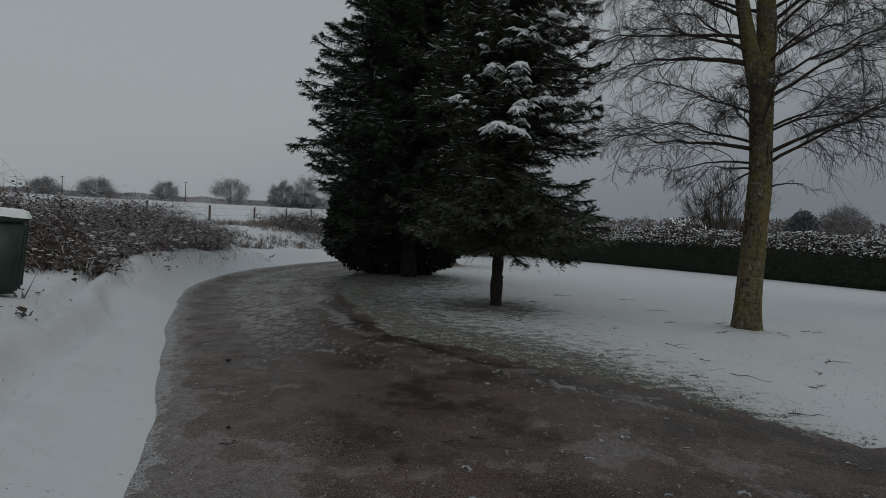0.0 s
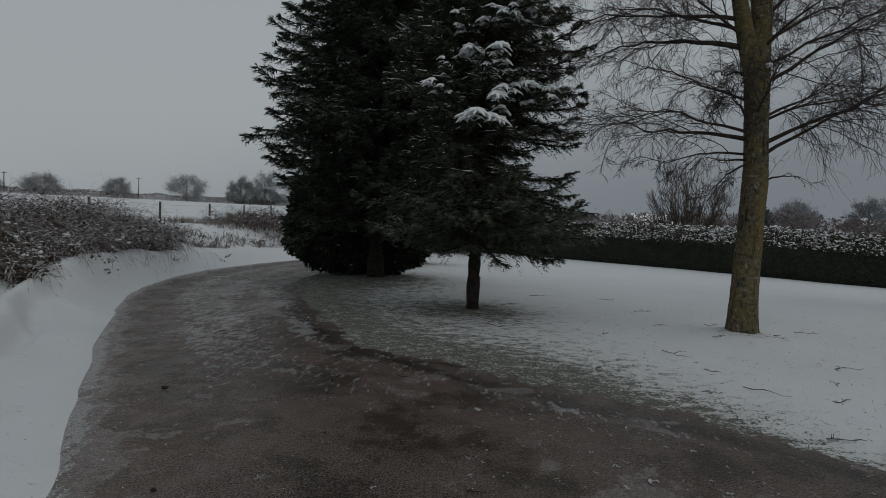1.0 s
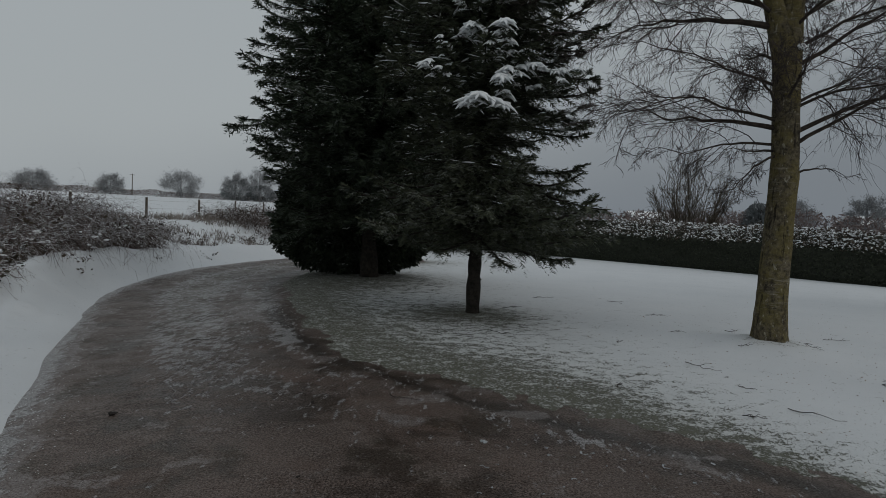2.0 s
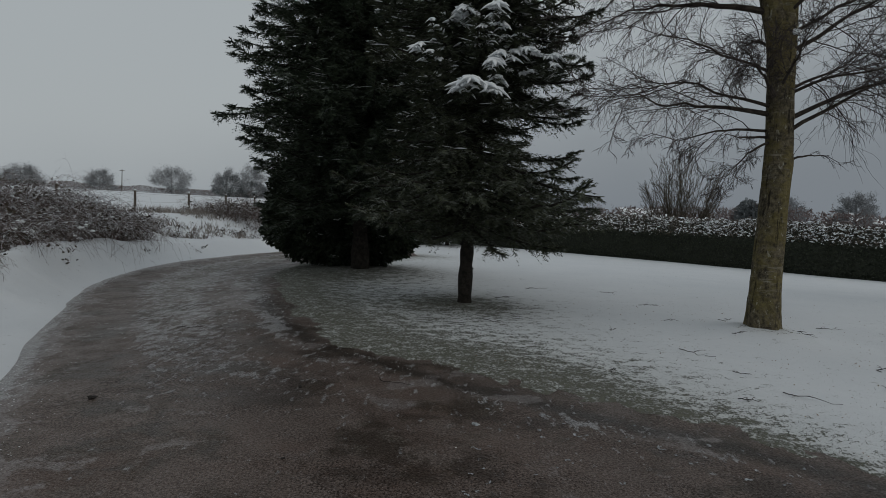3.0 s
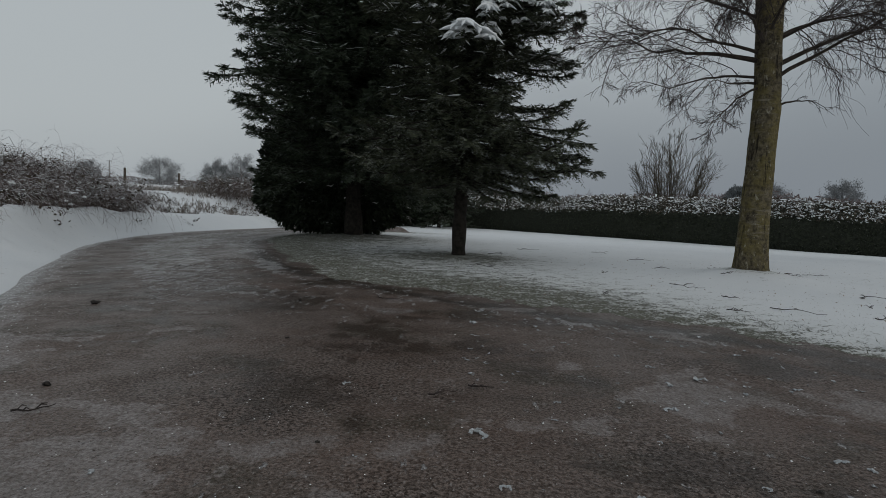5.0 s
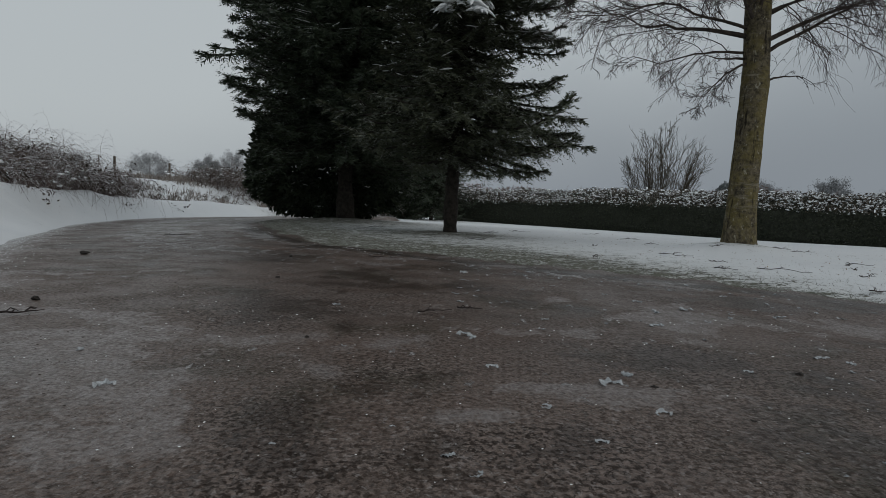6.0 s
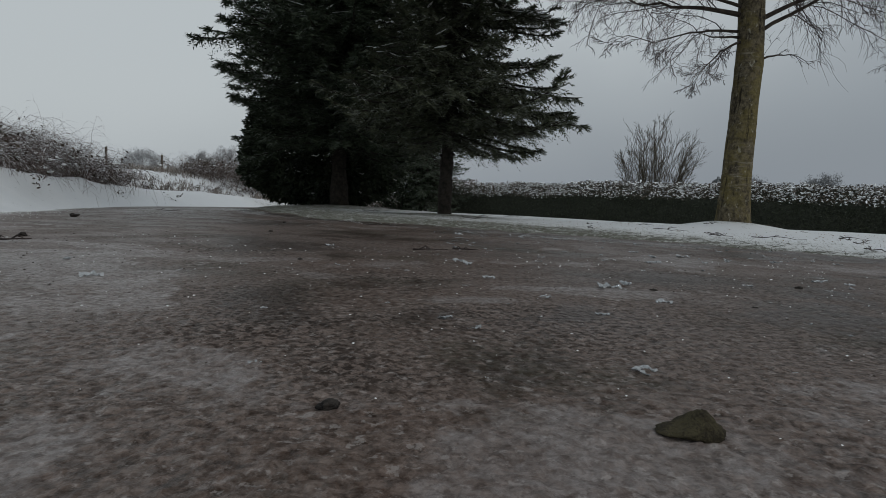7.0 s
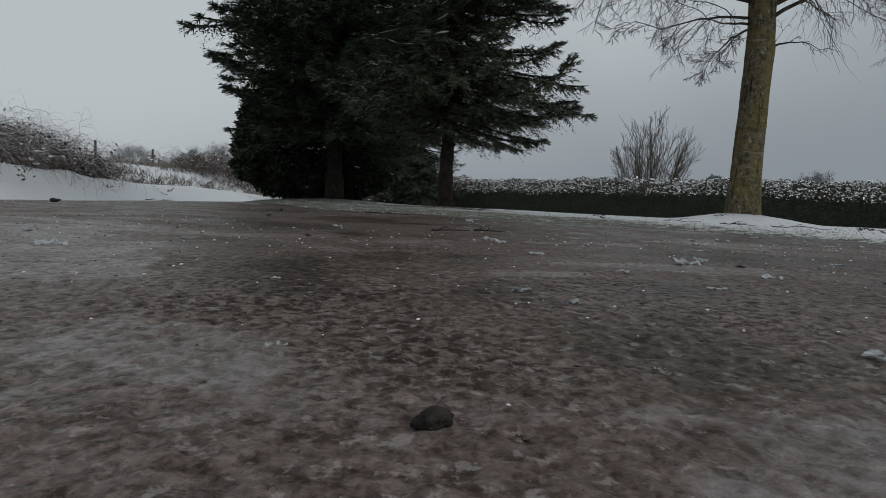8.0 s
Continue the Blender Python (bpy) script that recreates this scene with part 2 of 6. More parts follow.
YEW = frosted("evergreen_leaves", (0.015, 0.022, 0.013), (0.042, 0.054, 0.031), 0.10, 0.65, 0.6)
HEDGE_CORE = plain("hedge_core", (0.020, 0.023, 0.017), (0.042, 0.046, 0.033), 9.0, 0.95)
HEDGE_LEAF = frosted("hedge_leaves", (0.018, 0.023, 0.015), (0.052, 0.058, 0.037), 0.06, 0.75, 0.5)
HEDGE_TOP = frosted("hedge_top_leaves", (0.048, 0.042, 0.030), (0.135, 0.108, 0.082), 0.8, 0.8, 0.15)
CANE = frosted("bramble_canes", (0.040, 0.028, 0.025), (0.180, 0.135, 0.124), 0.92, 0.85, 0.15)
BRAMBLE_LEAF = frosted("bramble_leaves", (0.026, 0.022, 0.015), (0.090, 0.071, 0.050), 0.12, 0.8, 0.4)
DRY = frosted("dry_grass", (0.14, 0.122, 0.108), (0.29, 0.258, 0.228), 0.85, 0.9, 0.4)
WITHERED = frosted("withered_grass", (0.040, 0.034, 0.023), (0.125, 0.104, 0.072), 0.5, 0.9, 0.4)
TURF = frosted("short_grass", (0.030, 0.036, 0.020), (0.10, 0.105, 0.070), 0.45, 0.85, 0.5)
# the haze of distance is put into these three base colours as paler tones
FAR_TWIG = frosted("hazed_far_twigs", (0.17, 0.175, 0.182), (0.24, 0.245, 0.25), 0.3, 0.95, 0.1)
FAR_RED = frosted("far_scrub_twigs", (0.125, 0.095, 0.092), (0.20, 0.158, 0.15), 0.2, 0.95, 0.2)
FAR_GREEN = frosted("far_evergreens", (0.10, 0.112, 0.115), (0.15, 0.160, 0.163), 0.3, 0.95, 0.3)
POST = plain("weathered_post", (0.045, 0.036, 0.027), (0.15, 0.125, 0.10), 11.0, 0.9, 0.01)
WIRE = plain("galvanised_wire", (0.12, 0.12, 0.12), (0.22, 0.22, 0.22), 20.0, 0.5)
BIN = plain("green_plastic", (0.016, 0.034, 0.027), (0.026, 0.050, 0.040), 5.0, 0.5, 0.002, 0.45)
RUBBER = plain("black_rubber", (0.012, 0.012, 0.012), (0.03, 0.03, 0.03), 30.0, 0.8)
STONE = plain("wet_stone", (0.012, 0.010, 0.009), (0.042, 0.036, 0.031), 90.0, 0.7, 0.004, 0.3)
LEAF = plain("dead_leaf", (0.10, 0.055, 0.025), (0.22, 0.13, 0.06), 60.0, 0.8)
BRICK = plain("far_brick", (0.16, 0.12, 0.11), (0.23, 0.18, 0.165), 3.0, 0.9)
GLASS = plain("far_window_glass", (0.03, 0.035, 0.04), (0.05, 0.055, 0.06), 3.0, 0.2)


def mat_ice():
    m = Nodes("chip_of_ice", 0.12, 0.5)
    m.p.inputs["Transmission Weight"].default_value = 0.55
    m.p.inputs["IOR"].default_value = 1.31
    m.bump(m.noise(60.0), 0.004)
    return m.done(m.mix(m.noise(45.0), (0.42, 0.45, 0.47), (0.76, 0.79, 0.81)))


ICE = mat_ice()


# ---------------------------------------------------------------- mesh helpers
class Bag:
    """Collects vertices and faces from arrays and turns them into one mesh."""

    def __init__(self):
        self.v, self.q, self.t, self.n = [], [], [], 0

    def add(self, verts, quads=None, tris=None):
        verts = np.asarray(verts, float).reshape(-1, 3)
        if quads is not None and len(quads):
            self.q.append(np.asarray(quads, int).reshape(-1, 4) + self.n)
        if tris is not None and len(tris):
            self.t.append(np.asarray(tris, int).reshape(-1, 3) + self.n)
        self.v.append(verts)
        self.n += len(verts)

    def tube(self, pts, radii, sides=5, flat=1.0, cap=True):
        pts = np.asarray(pts, float)
        radii = np.broadcast_to(np.asarray(radii, float), (len(pts),))
        tan = np.gradient(pts, axis=0)
        tan /= np.linalg.norm(tan, axis=1)[:, None] + 1e-9
        ref = np.array((0.0, 0.0, 1.0)) if abs(tan[:, 2]).mean() < 0.75 else np.array((1.0, 0.13, 0.0))
        a = np.cross(tan, ref)
        a /= np.linalg.norm(a, axis=1)[:, None] + 1e-9
        b = np.cross(a, tan)
        ang = np.arange(sides) * 2 * np.pi / sides
        ring = a[:, None] * np.cos(ang)[None, :, None] + b[:, None] * (np.sin(ang) * flat)[None, :, None]
        verts = (pts[:, None] + ring * radii[:, None, None]).reshape(-1, 3)
        i = np.arange(len(pts) - 1)[:, None] * sides
        j = np.arange(sides)[None]
        k = (j + 1) % sides
        quads = np.stack(np.broadcast_arrays(i + j, i + k, i + sides + k, i + sides + j), -1).reshape(-1, 4)
        tris = []
        if cap:
            verts = np.vstack((verts, pts[0], pts[-1]))
            e, s = len(pts) * sides, (len(pts) - 1) * sides
            tris = [(e, (x + 1) % sides, x) for x in range(sides)] + [(e + 1, s + x, s + (x + 1) % sides) for x in range(sides)]
        self.add(verts, quads, tris)

    def pad(self, spot, r, rng, flat=0.38):
        """A flattened uneven lump."""
        u, v = np.meshgrid(np.linspace(0, 2 * np.pi, 10, endpoint=False), np.linspace(-1.2, 1.45, 6))
        k = r * (1 + rng.normal(0, 0.14, u.shape))
        pts = np.stack((np.cos(u) * np.cos(v) * k * rng.uniform(0.8, 1.3), np.sin(u) * np.cos(v) * k * rng.uniform(0.8, 1.3), np.sin(v) * k * flat), -1) + spot
        i, j = np.arange(5)[:, None] * 10, np.arange(10)[None]
        n = (j + 1) % 10
        self.add(pts, np.stack(np.broadcast_arrays(i + j, i + n, i + 10 + n, i + 10 + j), -1).reshape(-1, 4))

    def triangles(self, a, b, c):
        n = len(a)
        self.add(np.stack((a, b, c), 1).reshape(-1, 3), None, np.arange(3 * n).reshape(-1, 3))

    def leaves(self, centre, along, across):
        """Diamond leaves: arrays of centres and of the two half axes."""
        n = len(centre)
        v = np.stack((centre - along, centre + across, centre + along, centre - across), 1)
        self.add(v.reshape(-1, 3), np.arange(4 * n).reshape(-1, 4))

    def mesh(self, name, material, smooth=False):
        me = bpy.data.meshes.new(name)
        v = np.concatenate(self.v)
        q = np.concatenate(self.q) if self.q else np.zeros((0, 4), int)
        t = np.concatenate(self.t) if self.t else np.zeros((0, 3), int)
        me.vertices.add(len(v))
        me.vertices.foreach_set("co", v.astype(np.float32).ravel())
        me.loops.add(q.size + t.size)
        me.loops.foreach_set("vertex_index", np.concatenate((q.ravel(), t.ravel())).astype(np.int32))
        me.polygons.add(len(q) + len(t))
        me.polygons.foreach_set("loop_start", np.concatenate((np.arange(len(q)) * 4, q.size + np.arange(len(t)) * 3)).astype(np.int32))
        me.polygons.foreach_set("use_smooth", np.full(len(q) + len(t), smooth))
        me.update(calc_edges=True)
        me.materials.append(material)
        return me


def part(name, bag, material, parent=None, label="", smooth=False, kind=""):
    """Links a Bag or a bmesh as ONE mesh object, under a thing or a part."""
    if isinstance(bag, Bag):
        me = bag.mesh(name, material, smooth)
    else:
        me = bpy.data.meshes.new(name)
        bag.to_mesh(me)
        bag.free()
        me.materials.append(material)
        for f in me.polygons:
            f.use_smooth = smooth
    ob = new(name, me)
    ob.parent = parent
    return tagged(ob, label=label, kind=kind)


def thing(name, place, label, category, group="", kind="", turn=0.0):
    ob = new(name)
    ob.matrix_world = pose(*place, 0, 0, turn)
    return tagged(ob, label, category, group, kind)


def lattice(ix, iy, seed):
    h = (ix.astype(np.int64) * 374761393 + iy.astype(np.int64) * 668265263 + seed * 974711) & 0x7FFFFFFF
    h = ((h ^ (h >> 13)) * 1274126177) & 0x7FFFFFFF
    return ((h ^ (h >> 16)) & 0xFFFF) / 65535.0


def wave(x, y, size, seed=0, octaves=3):
    """Smooth random heights, about -1 to 1, over arrays."""
    total, weight = 0.0, 0.0
    for o in range(octaves):
        u, v = x / size * 2 ** o + 17.3 * o, y / size * 2 ** o - 9.1 * o
        iu, iv = np.floor(u), np.floor(v)
        fu, fv = u - iu, v - iv
        fu, fv = fu * fu * (3 - 2 * fu), fv * fv * (3 - 2 * fv)
        a, b = lattice(iu, iv, seed + o), lattice(iu + 1, iv, seed + o)
        c, d = lattice(iu, iv + 1, seed + o), lattice(iu + 1, iv + 1, seed + o)
        total = total + ((a + (b - a) * fu) * (1 - fv) + (c + (d - c) * fu) * fv) * 0.5 ** o
        weight += 0.5 ** o
    return total / weight * 2 - 1


def ease(x, a, b):
    t = np.clip((x - a) / (b - a), 0, 1)
    return t * t * (3 - 2 * t)


# ---------------------------------------------------------------- ground and road
WEST_EDGE = [(-2.6, -9), (-1.5, -3), (-1.15, 0), (-1.3, 1.6), (-1.65, 2.7), (-2.25, 3.8), (-3.35, 5.6), (-4.3, 7.1), (-5.3, 8.8), (-6.6, 11.0),
             (-7.7, 13.4), (-8.5, 16.8), (-8.4, 19.8), (-7.6, 23.6), (-6.2, 26.2)]
EAST_EDGE = [(-2.6, 25.5), (-4.3, 21.6), (-4.9, 19), (-4.95, 17.1), (-4.55, 14.8), (-3.8, 12.7), (-2.9, 10.6), (-1.95, 8.7), (-1.08, 7.55), (-0.25, 7.1),
             (0.5, 6.5), (1.4, 5.95), (2.2, 5.6), (2.8, 5.0), (3.6, 4.3), (5.2, 3.5), (8, 2.6), (16, 1.4), (16, -9)]
BIRCH_AT, SPRUCE_AT, FIR_AT = (4.44, 9.55), (0.27, 11.12), (-2.42, 15.8)


def rounded(points, times=2):
    """Cuts the corners of an open line."""
    p = np.array(points, float)
    for _ in range(times):
        q, r = p[:-1] * 0.75 + p[1:] * 0.25, p[:-1] * 0.25 + p[1:] * 0.75
        p = np.vstack((p[:1], np.stack((q, r), 1).reshape(-1, 2), p[-1:]))
    return p


SIDES = [rounded(WEST_EDGE), rounded(EAST_EDGE[:-3]), np.array(EAST_EDGE[-3:], float)]
EDGE = np.vstack(SIDES)
WEST = len(SIDES[0])


def road_distance(x, y):
    """Signed distance to the road's edge (negative on the road), and whether the west edge is the nearer one."""
    if x.size < 3000:
        a, c = EDGE, np.roll(EDGE, -1, 0)
        e = c - a
        px, py = x[..., None], y[..., None]
        s = np.clip(((px - a[:, 0]) * e[:, 0] + (py - a[:, 1]) * e[:, 1]) / (e ** 2).sum(1), 0, 1)
        d = np.hypot(px - a[:, 0] - s * e[:, 0], py - a[:, 1] - s * e[:, 1])
        over = ((a[:, 1] > py) != (c[:, 1] > py)) & (px < a[:, 0] + (py - a[:, 1]) / np.where(e[:, 1] == 0, 1e-9, e[:, 1]) * e[:, 0])
        inside = over.sum(-1) % 2 == 1
        return np.where(inside, -d.min(-1), d.min(-1)), d.argmin(-1) < WEST - 1
    best, west = np.full(x.shape, 1e9), np.zeros(x.shape, bool)
    inside = np.zeros(x.shape, bool)
    for i in range(len(EDGE)):
        (ax, ay), (bx, by) = EDGE[i], EDGE[(i + 1) % len(EDGE)]
        dx, dy = bx - ax, by - ay
        s = np.clip(((x - ax) * dx + (y - ay) * dy) / (dx * dx + dy * dy), 0, 1)
        d = np.hypot(x - ax - s * dx, y - ay - s * dy)
        nearer = d < best
        best, west = np.where(nearer, d, best), np.where(nearer, i < WEST - 1, west)
        if ay != by:
            inside ^= ((ay > y) != (by > y)) & (x < ax + (y - ay) / (by - ay) * dx)
    return np.where(inside, -best, best), west


def fall(x):
    """The drive sinks a little towards the west bank."""
    return -0.22 * ease(-x, 2.2, 8.0)


def ground_height(x, y):
    d, west = road_distance(x, y)
    d = d + (0.08 * wave(x, y, 1.1, 71, 2)) * (1 - ease(abs(d), 1.0, 2.0))
    bump = wave(x, y, 1.7, 3) * 0.03 + wave(x, y, 0.33, 5) * 0.012
    # west: a lip of cleared snow, a bank, the raised field behind it
    lip = 0.075 * ease(d, -0.12, 0.30) - 0.07 * ease(-d, -0.10, 0.25)
    steep = ease(y, 8.0, 12.0)
    near = 0.60 * ease(d, 0.25, 1.95) + 0.12 * ease(d, 2.0, 3.0)
    far = (0.66 - 0.10 * ease(y, 11, 14) - 0.15 * ease(y, 14.5, 18.5)) * ease(d, 0.05, 1.15) + 0.12 * np.exp(-((d - 1.3) / 0.45) ** 2) * (1 + 0.8 * wave(x, y, 1.1, 37)) * (1 - ease(y, 17, 22))
    bank = near * (1 - steep) + far * steep + 0.88 * ease(d, 2.2, 5.6) + 0.036 * np.clip(d - 8, 0, 300) ** 0.9
    ridge = 0.10 * np.exp(-((d - 1.13 + 0.2 * wave(x, y, 2.5, 31)) / 0.16) ** 2) - 0.16 * np.exp(-((d - 0.90 + 0.2 * wave(x, y, 2.5, 31)) / 0.13) ** 2)
    h_west = lip + bank + ridge * ease(d, 0.1, 0.6) * (1 - steep) + bump * ease(d, 0, 0.5) * 1.6 + 0.07 * wave(x, y, 0.6, 39) * np.exp(-((d - 1.3) / 0.55) ** 2) * steep
    h_west = h_west + 0.16 * np.clip(wave(x, y, 0.75, 33, 2) - 0.05, 0, 1) * np.exp(-((d - 2.3) / 0.6) ** 2) * (1 - ease(y, 10, 13))
    h_west = h_west + (0.035 * wave(x, y, 0.30, 35, 2) - 0.15 * np.exp(-((d - 1.36 + 0.22 * wave(x, y, 2.0, 36)) / 0.12) ** 2)) * ease(d, 0.35, 0.8) * (1 - ease(d, 2.0, 2.8)) * (1 - ease(y, 11, 14))
    # east: thin ragged snow that grows to a lawn, falling gently to the hedge
    ragged = wave(x, y, 0.75, 11) * 0.014 + wave(x, y, 0.18, 13) * 0.020
    h_east = -0.035 + 0.075 * ease(d, -0.35, 0.9) + ragged * ease(d, -0.8, -0.1) * (1 - 0.8 * ease(d, 0.5, 1.6)) + bump * 0.5 * ease(d, 0.3, 1.5)
    h_east = h_east - 0.42 * ease(y + 0.25 * x, 15, 33) - 0.04 * ease(-d, 0.3, 0.8)
    for (px, py), tall, wide in ((BIRCH_AT, 0.15, 0.75), (SPRUCE_AT, 0.03, 0.7), (FIR_AT, 0.07, 1.3)):
        h_east = h_east + tall * np.exp(-((x - px) ** 2 + (y - py) ** 2) / wide ** 2)
    h_east = h_east + 0.035 * np.clip(np.hypot(x, y) - 55, 0, 95) * ease(y, 0, 40)
    mid = np.interp(y, [-10, 1, 3, 6, 9, 12, 16, 20, 26, 40, 80], [2, 0.6, 0.4, -1.2, -3.2, -5.4, -6.7, -6.6, -6.0, -9, -16])
    side = ease(x - mid, -0.3, 0.3) * (y < 25) + ease(x - mid, -3.5, 2.5) * (y >= 25)
    h = h_west * (1 - side) + h_east * side + fall(x)
    return h, d, side


def graded(low, a, b, high, fine, grow=1.13):
    """Coordinates that are dense between a and b and thin out to low and high."""
    core = list(np.arange(a, b, fine))
    up, down = [core[-1]], [core[0]]
    s = fine
    while up[-1] < high:
        s *= grow
        up.append(up[-1] + s)
    s = fine
    while down[-1] > low:
        s *= grow
        down.append(down[-1] - s)
    return np.array(down[:0:-1] + core + up[1:])


def sheet(xs, ys, height, keep=None):
    gx, gy = np.meshgrid(xs, ys)
    bag = Bag()
    nx, ny = len(xs), len(ys)
    i = (np.arange(ny - 1)[:, None] * nx + np.arange(nx - 1)[None]).ravel()
    if keep is not None:
        i = i[keep[:-1, :-1].ravel()]
    bag.add(np.stack((gx, gy, height), -1), np.stack((i, i + 1, i + nx + 1, i + nx), -1))
    return bag


def value_layer(ob, name, values):
    layer = ob.data.attributes.new(name, "FLOAT", "POINT")
    layer.data.foreach_set("value", np.asarray(values, np.float32).ravel())


xs, ys = graded(-2500, -9.5, 6.5, 2500, 0.072, 1.12), graded(-2500, 1.5, 14.5, 2500, 0.072, 1.12)
gx, gy = np.meshgrid(xs, ys)
gh, gd, gs = ground_height(gx, gy)
ground = part("ground", sheet(xs, ys, gh), SNOW_GROUND, None, smooth=True)
tagged(ground, "snow-covered lawn, bank and fields, thin over the grass", "ground", kind="structure")
thin = 1.4 * np.exp(-np.clip(gd, 0, 9) / 1.9) * ease(-gx, -4.2, -0.8) * gs + 0.8 * np.exp(-((gx - SPRUCE_AT[0]) ** 2 + (gy - SPRUCE_AT[1]) ** 2) / 1.1 ** 2)
thin = thin + 0.2 * np.exp(-np.clip(gd, 0, 9) / 0.45) * gs + 0.6 * np.exp(-((gx - FIR_AT[0]) ** 2 + (gy - FIR_AT[1]) ** 2) / 2.4 ** 2)
thin = thin + 0.9 * np.exp(-((gx - BIRCH_AT[0]) ** 2 + (gy - BIRCH_AT[1]) ** 2) / 0.34 ** 2)
thin = thin + 0.8 * np.exp(-np.clip(gd, 0, 9) / 0.16) * gs
value_layer(ground, "thin", np.clip(thin, 0, 1))

rx, ry = graded(-9.6, -0.38, 0.58, 17, 0.0042, 1.026), graded(-9.5, 1.86, 2.32, 27.5, 0.0042, 1.018)
px, py = np.meshgrid(rx, ry)
pd, pw = road_distance(px, py)
pz = wave(px, py, 0.9, 41) * 0.006 + wave(px, py, 0.3, 43, 3) * 0.003 - 0.30 * ease(pd, 0.5, 1.2) + fall(px)
# worn aggregate: rounded stones of a centimetre or two in the binder, as fine as the sheet can carry
cell = np.maximum(*np.meshgrid(np.gradient(rx), np.gradient(ry)))
stone_tone, binder = np.full(px.shape, 0.5), np.zeros(px.shape)
for size, tall, seed in ((0.040, 0.0016, 161), (0.026, 0.0018, 141), (0.0125, 0.0034, 151)):
    near, tint = np.full(px.shape, 9.0), np.zeros(px.shape)
    iu, iv = np.floor(px / size), np.floor(py / size)
    for du in (-1, 0, 1):
        for dv in (-1, 0, 1):
            cu, cv = iu + du, iv + dv
            far = np.hypot(px / size - cu - lattice(cu, cv, seed), py / size - cv - lattice(cu, cv, seed + 1)) / (0.75 + 0.5 * lattice(cu, cv, seed + 2))
            tint = np.where(far < near, lattice(cu, cv, seed + 3), tint)
            near = np.minimum(near, far)
    keep = 1 - ease(cell, size * 0.4, size * 0.75)
    high = np.clip(1 - near ** 2 * 1.4, -0.25, 1) * (0.45 + 0.55 * tint)
    pz = pz + tall * (high - 0.35) * keep
    stone_tone = stone_tone + (tint - 0.5) * keep * (0.9 if size < 0.02 else 0.25)
    binder = np.maximum(binder, ease(near, 0.55, 0.95) * keep * (1.0 if size < 0.02 else 0.0))
road = part("road", sheet(rx, ry, pz, pd < 1.3), ROAD, None, smooth=True)
tagged(road, "wet brown-black asphalt drive with thin frozen slush", "road", kind="structure")
# where slush lies thickest: centre, half widths, weight
SLUSH = [(-0.10, 1.80, 1.0, 0.24, 1.15), (-0.17, 2.10, 0.13, 0.09, 1.6), (-0.68, 2.40, 0.32, 0.40, 1.2), (-0.95, 2.95, 0.45, 0.35, 1.3), (-1.22, 3.47, 0.42, 0.25, 1.5), (-0.43, 2.98, 0.22, 0.10, 1.6), (0.55, 2.93, 0.26, 0.09, 1.5), (0.19, 2.72, 0.18, 0.05, 1.1),
         (0.24, 1.95, 0.26, 0.09, 0.9), (0.75, 2.15, 0.30, 0.12, 0.5), (0.32, 3.67, 0.36, 0.10, 1.5), (1.20, 3.86, 0.16, 0.28, 1.6), (1.40, 4.36, 0.22, 0.28, 1.5), (0.33, 4.22, 0.32, 0.10, 1.0), (-0.25, 3.36, 0.30, 0.07, 1.1),
         (-0.22, 6.55, 0.22, 0.16, 1.7), (0.59, 6.30, 0.30, 0.08, 1.6), (1.97, 5.60, 0.40, 0.06, 1.3), (-3.6, 11.5, 0.28, 1.2, 1.4), (-1.66, 3.05, 0.16, 0.8, 1.1), (-3.9, 10.4, 0.8, 2.6, 0.25), (-5.6, 13.0, 0.9, 2.5, 0.45), (-2.2, 3.9, 0.3, 0.6, 0.8),
         (-0.02, 2.38, 0.24, 0.20, -1.9), (0.03, 2.13, 0.11, 0.09, -1.5), (-0.05, 1.97, 0.16, 0.06, -0.5), (-0.12, 2.48, 0.14, 0.08, -1.4), (-0.52, 3.55, 0.36, 0.14, -1.3), (0.40, 2.50, 0.30, 0.16, -1.4), (-0.26, 2.66, 0.16, 0.12, -1.6), (-0.22, 3.05, 0.30, 0.18, -0.9), (-0.73, 3.95, 0.55, 0.30, -1.5), (-0.35, 4.6, 0.55, 0.35, -0.6), (0.30, 4.85, 0.60, 0.28, -0.8), (1.00, 3.30, 0.30, 0.22, -1.2),
         (-1.70, 6.40, 0.8, 0.8, -1.2), (-0.50, 5.40, 0.6, 0.5, -0.5), (1.90, 4.70, 0.5, 0.25, -1.3), (-2.6, 7.6, 0.7, 1.2, -0.9), (0.60, 5.75, 0.4, 0.16, -1.4)]
value_layer(road, "stone_tone", stone_tone)
value_layer(road, "binder", binder)
value_layer(road, "mud", np.exp(-((pd + 0.12 + 0.10 * wave(px, py, 0.8, 47)) / 0.14) ** 2) * ~pw)
value_layer(road, "strip", np.exp(-((pd + 1.7 + 0.2 * wave(px, py, 1.5, 48)) / 0.42) ** 2) * ease(py, 6.5, 9.5))
crust = np.clip(0.35 + 1.1 * wave(px, py, 1.3, 53), 0, 1.2) * np.exp(-((pd + 0.30 + 0.16 * wave(px, py, 0.9, 51)) / 0.18) ** 2) * ~pw * (ease(py, 4.5, 6.0) + 0.9 * ease(py, 7.0, 9.0)) + 0.55 * np.exp(-((pd + 1.25) / 0.35) ** 2) * ease(py, 5.0, 7.5)
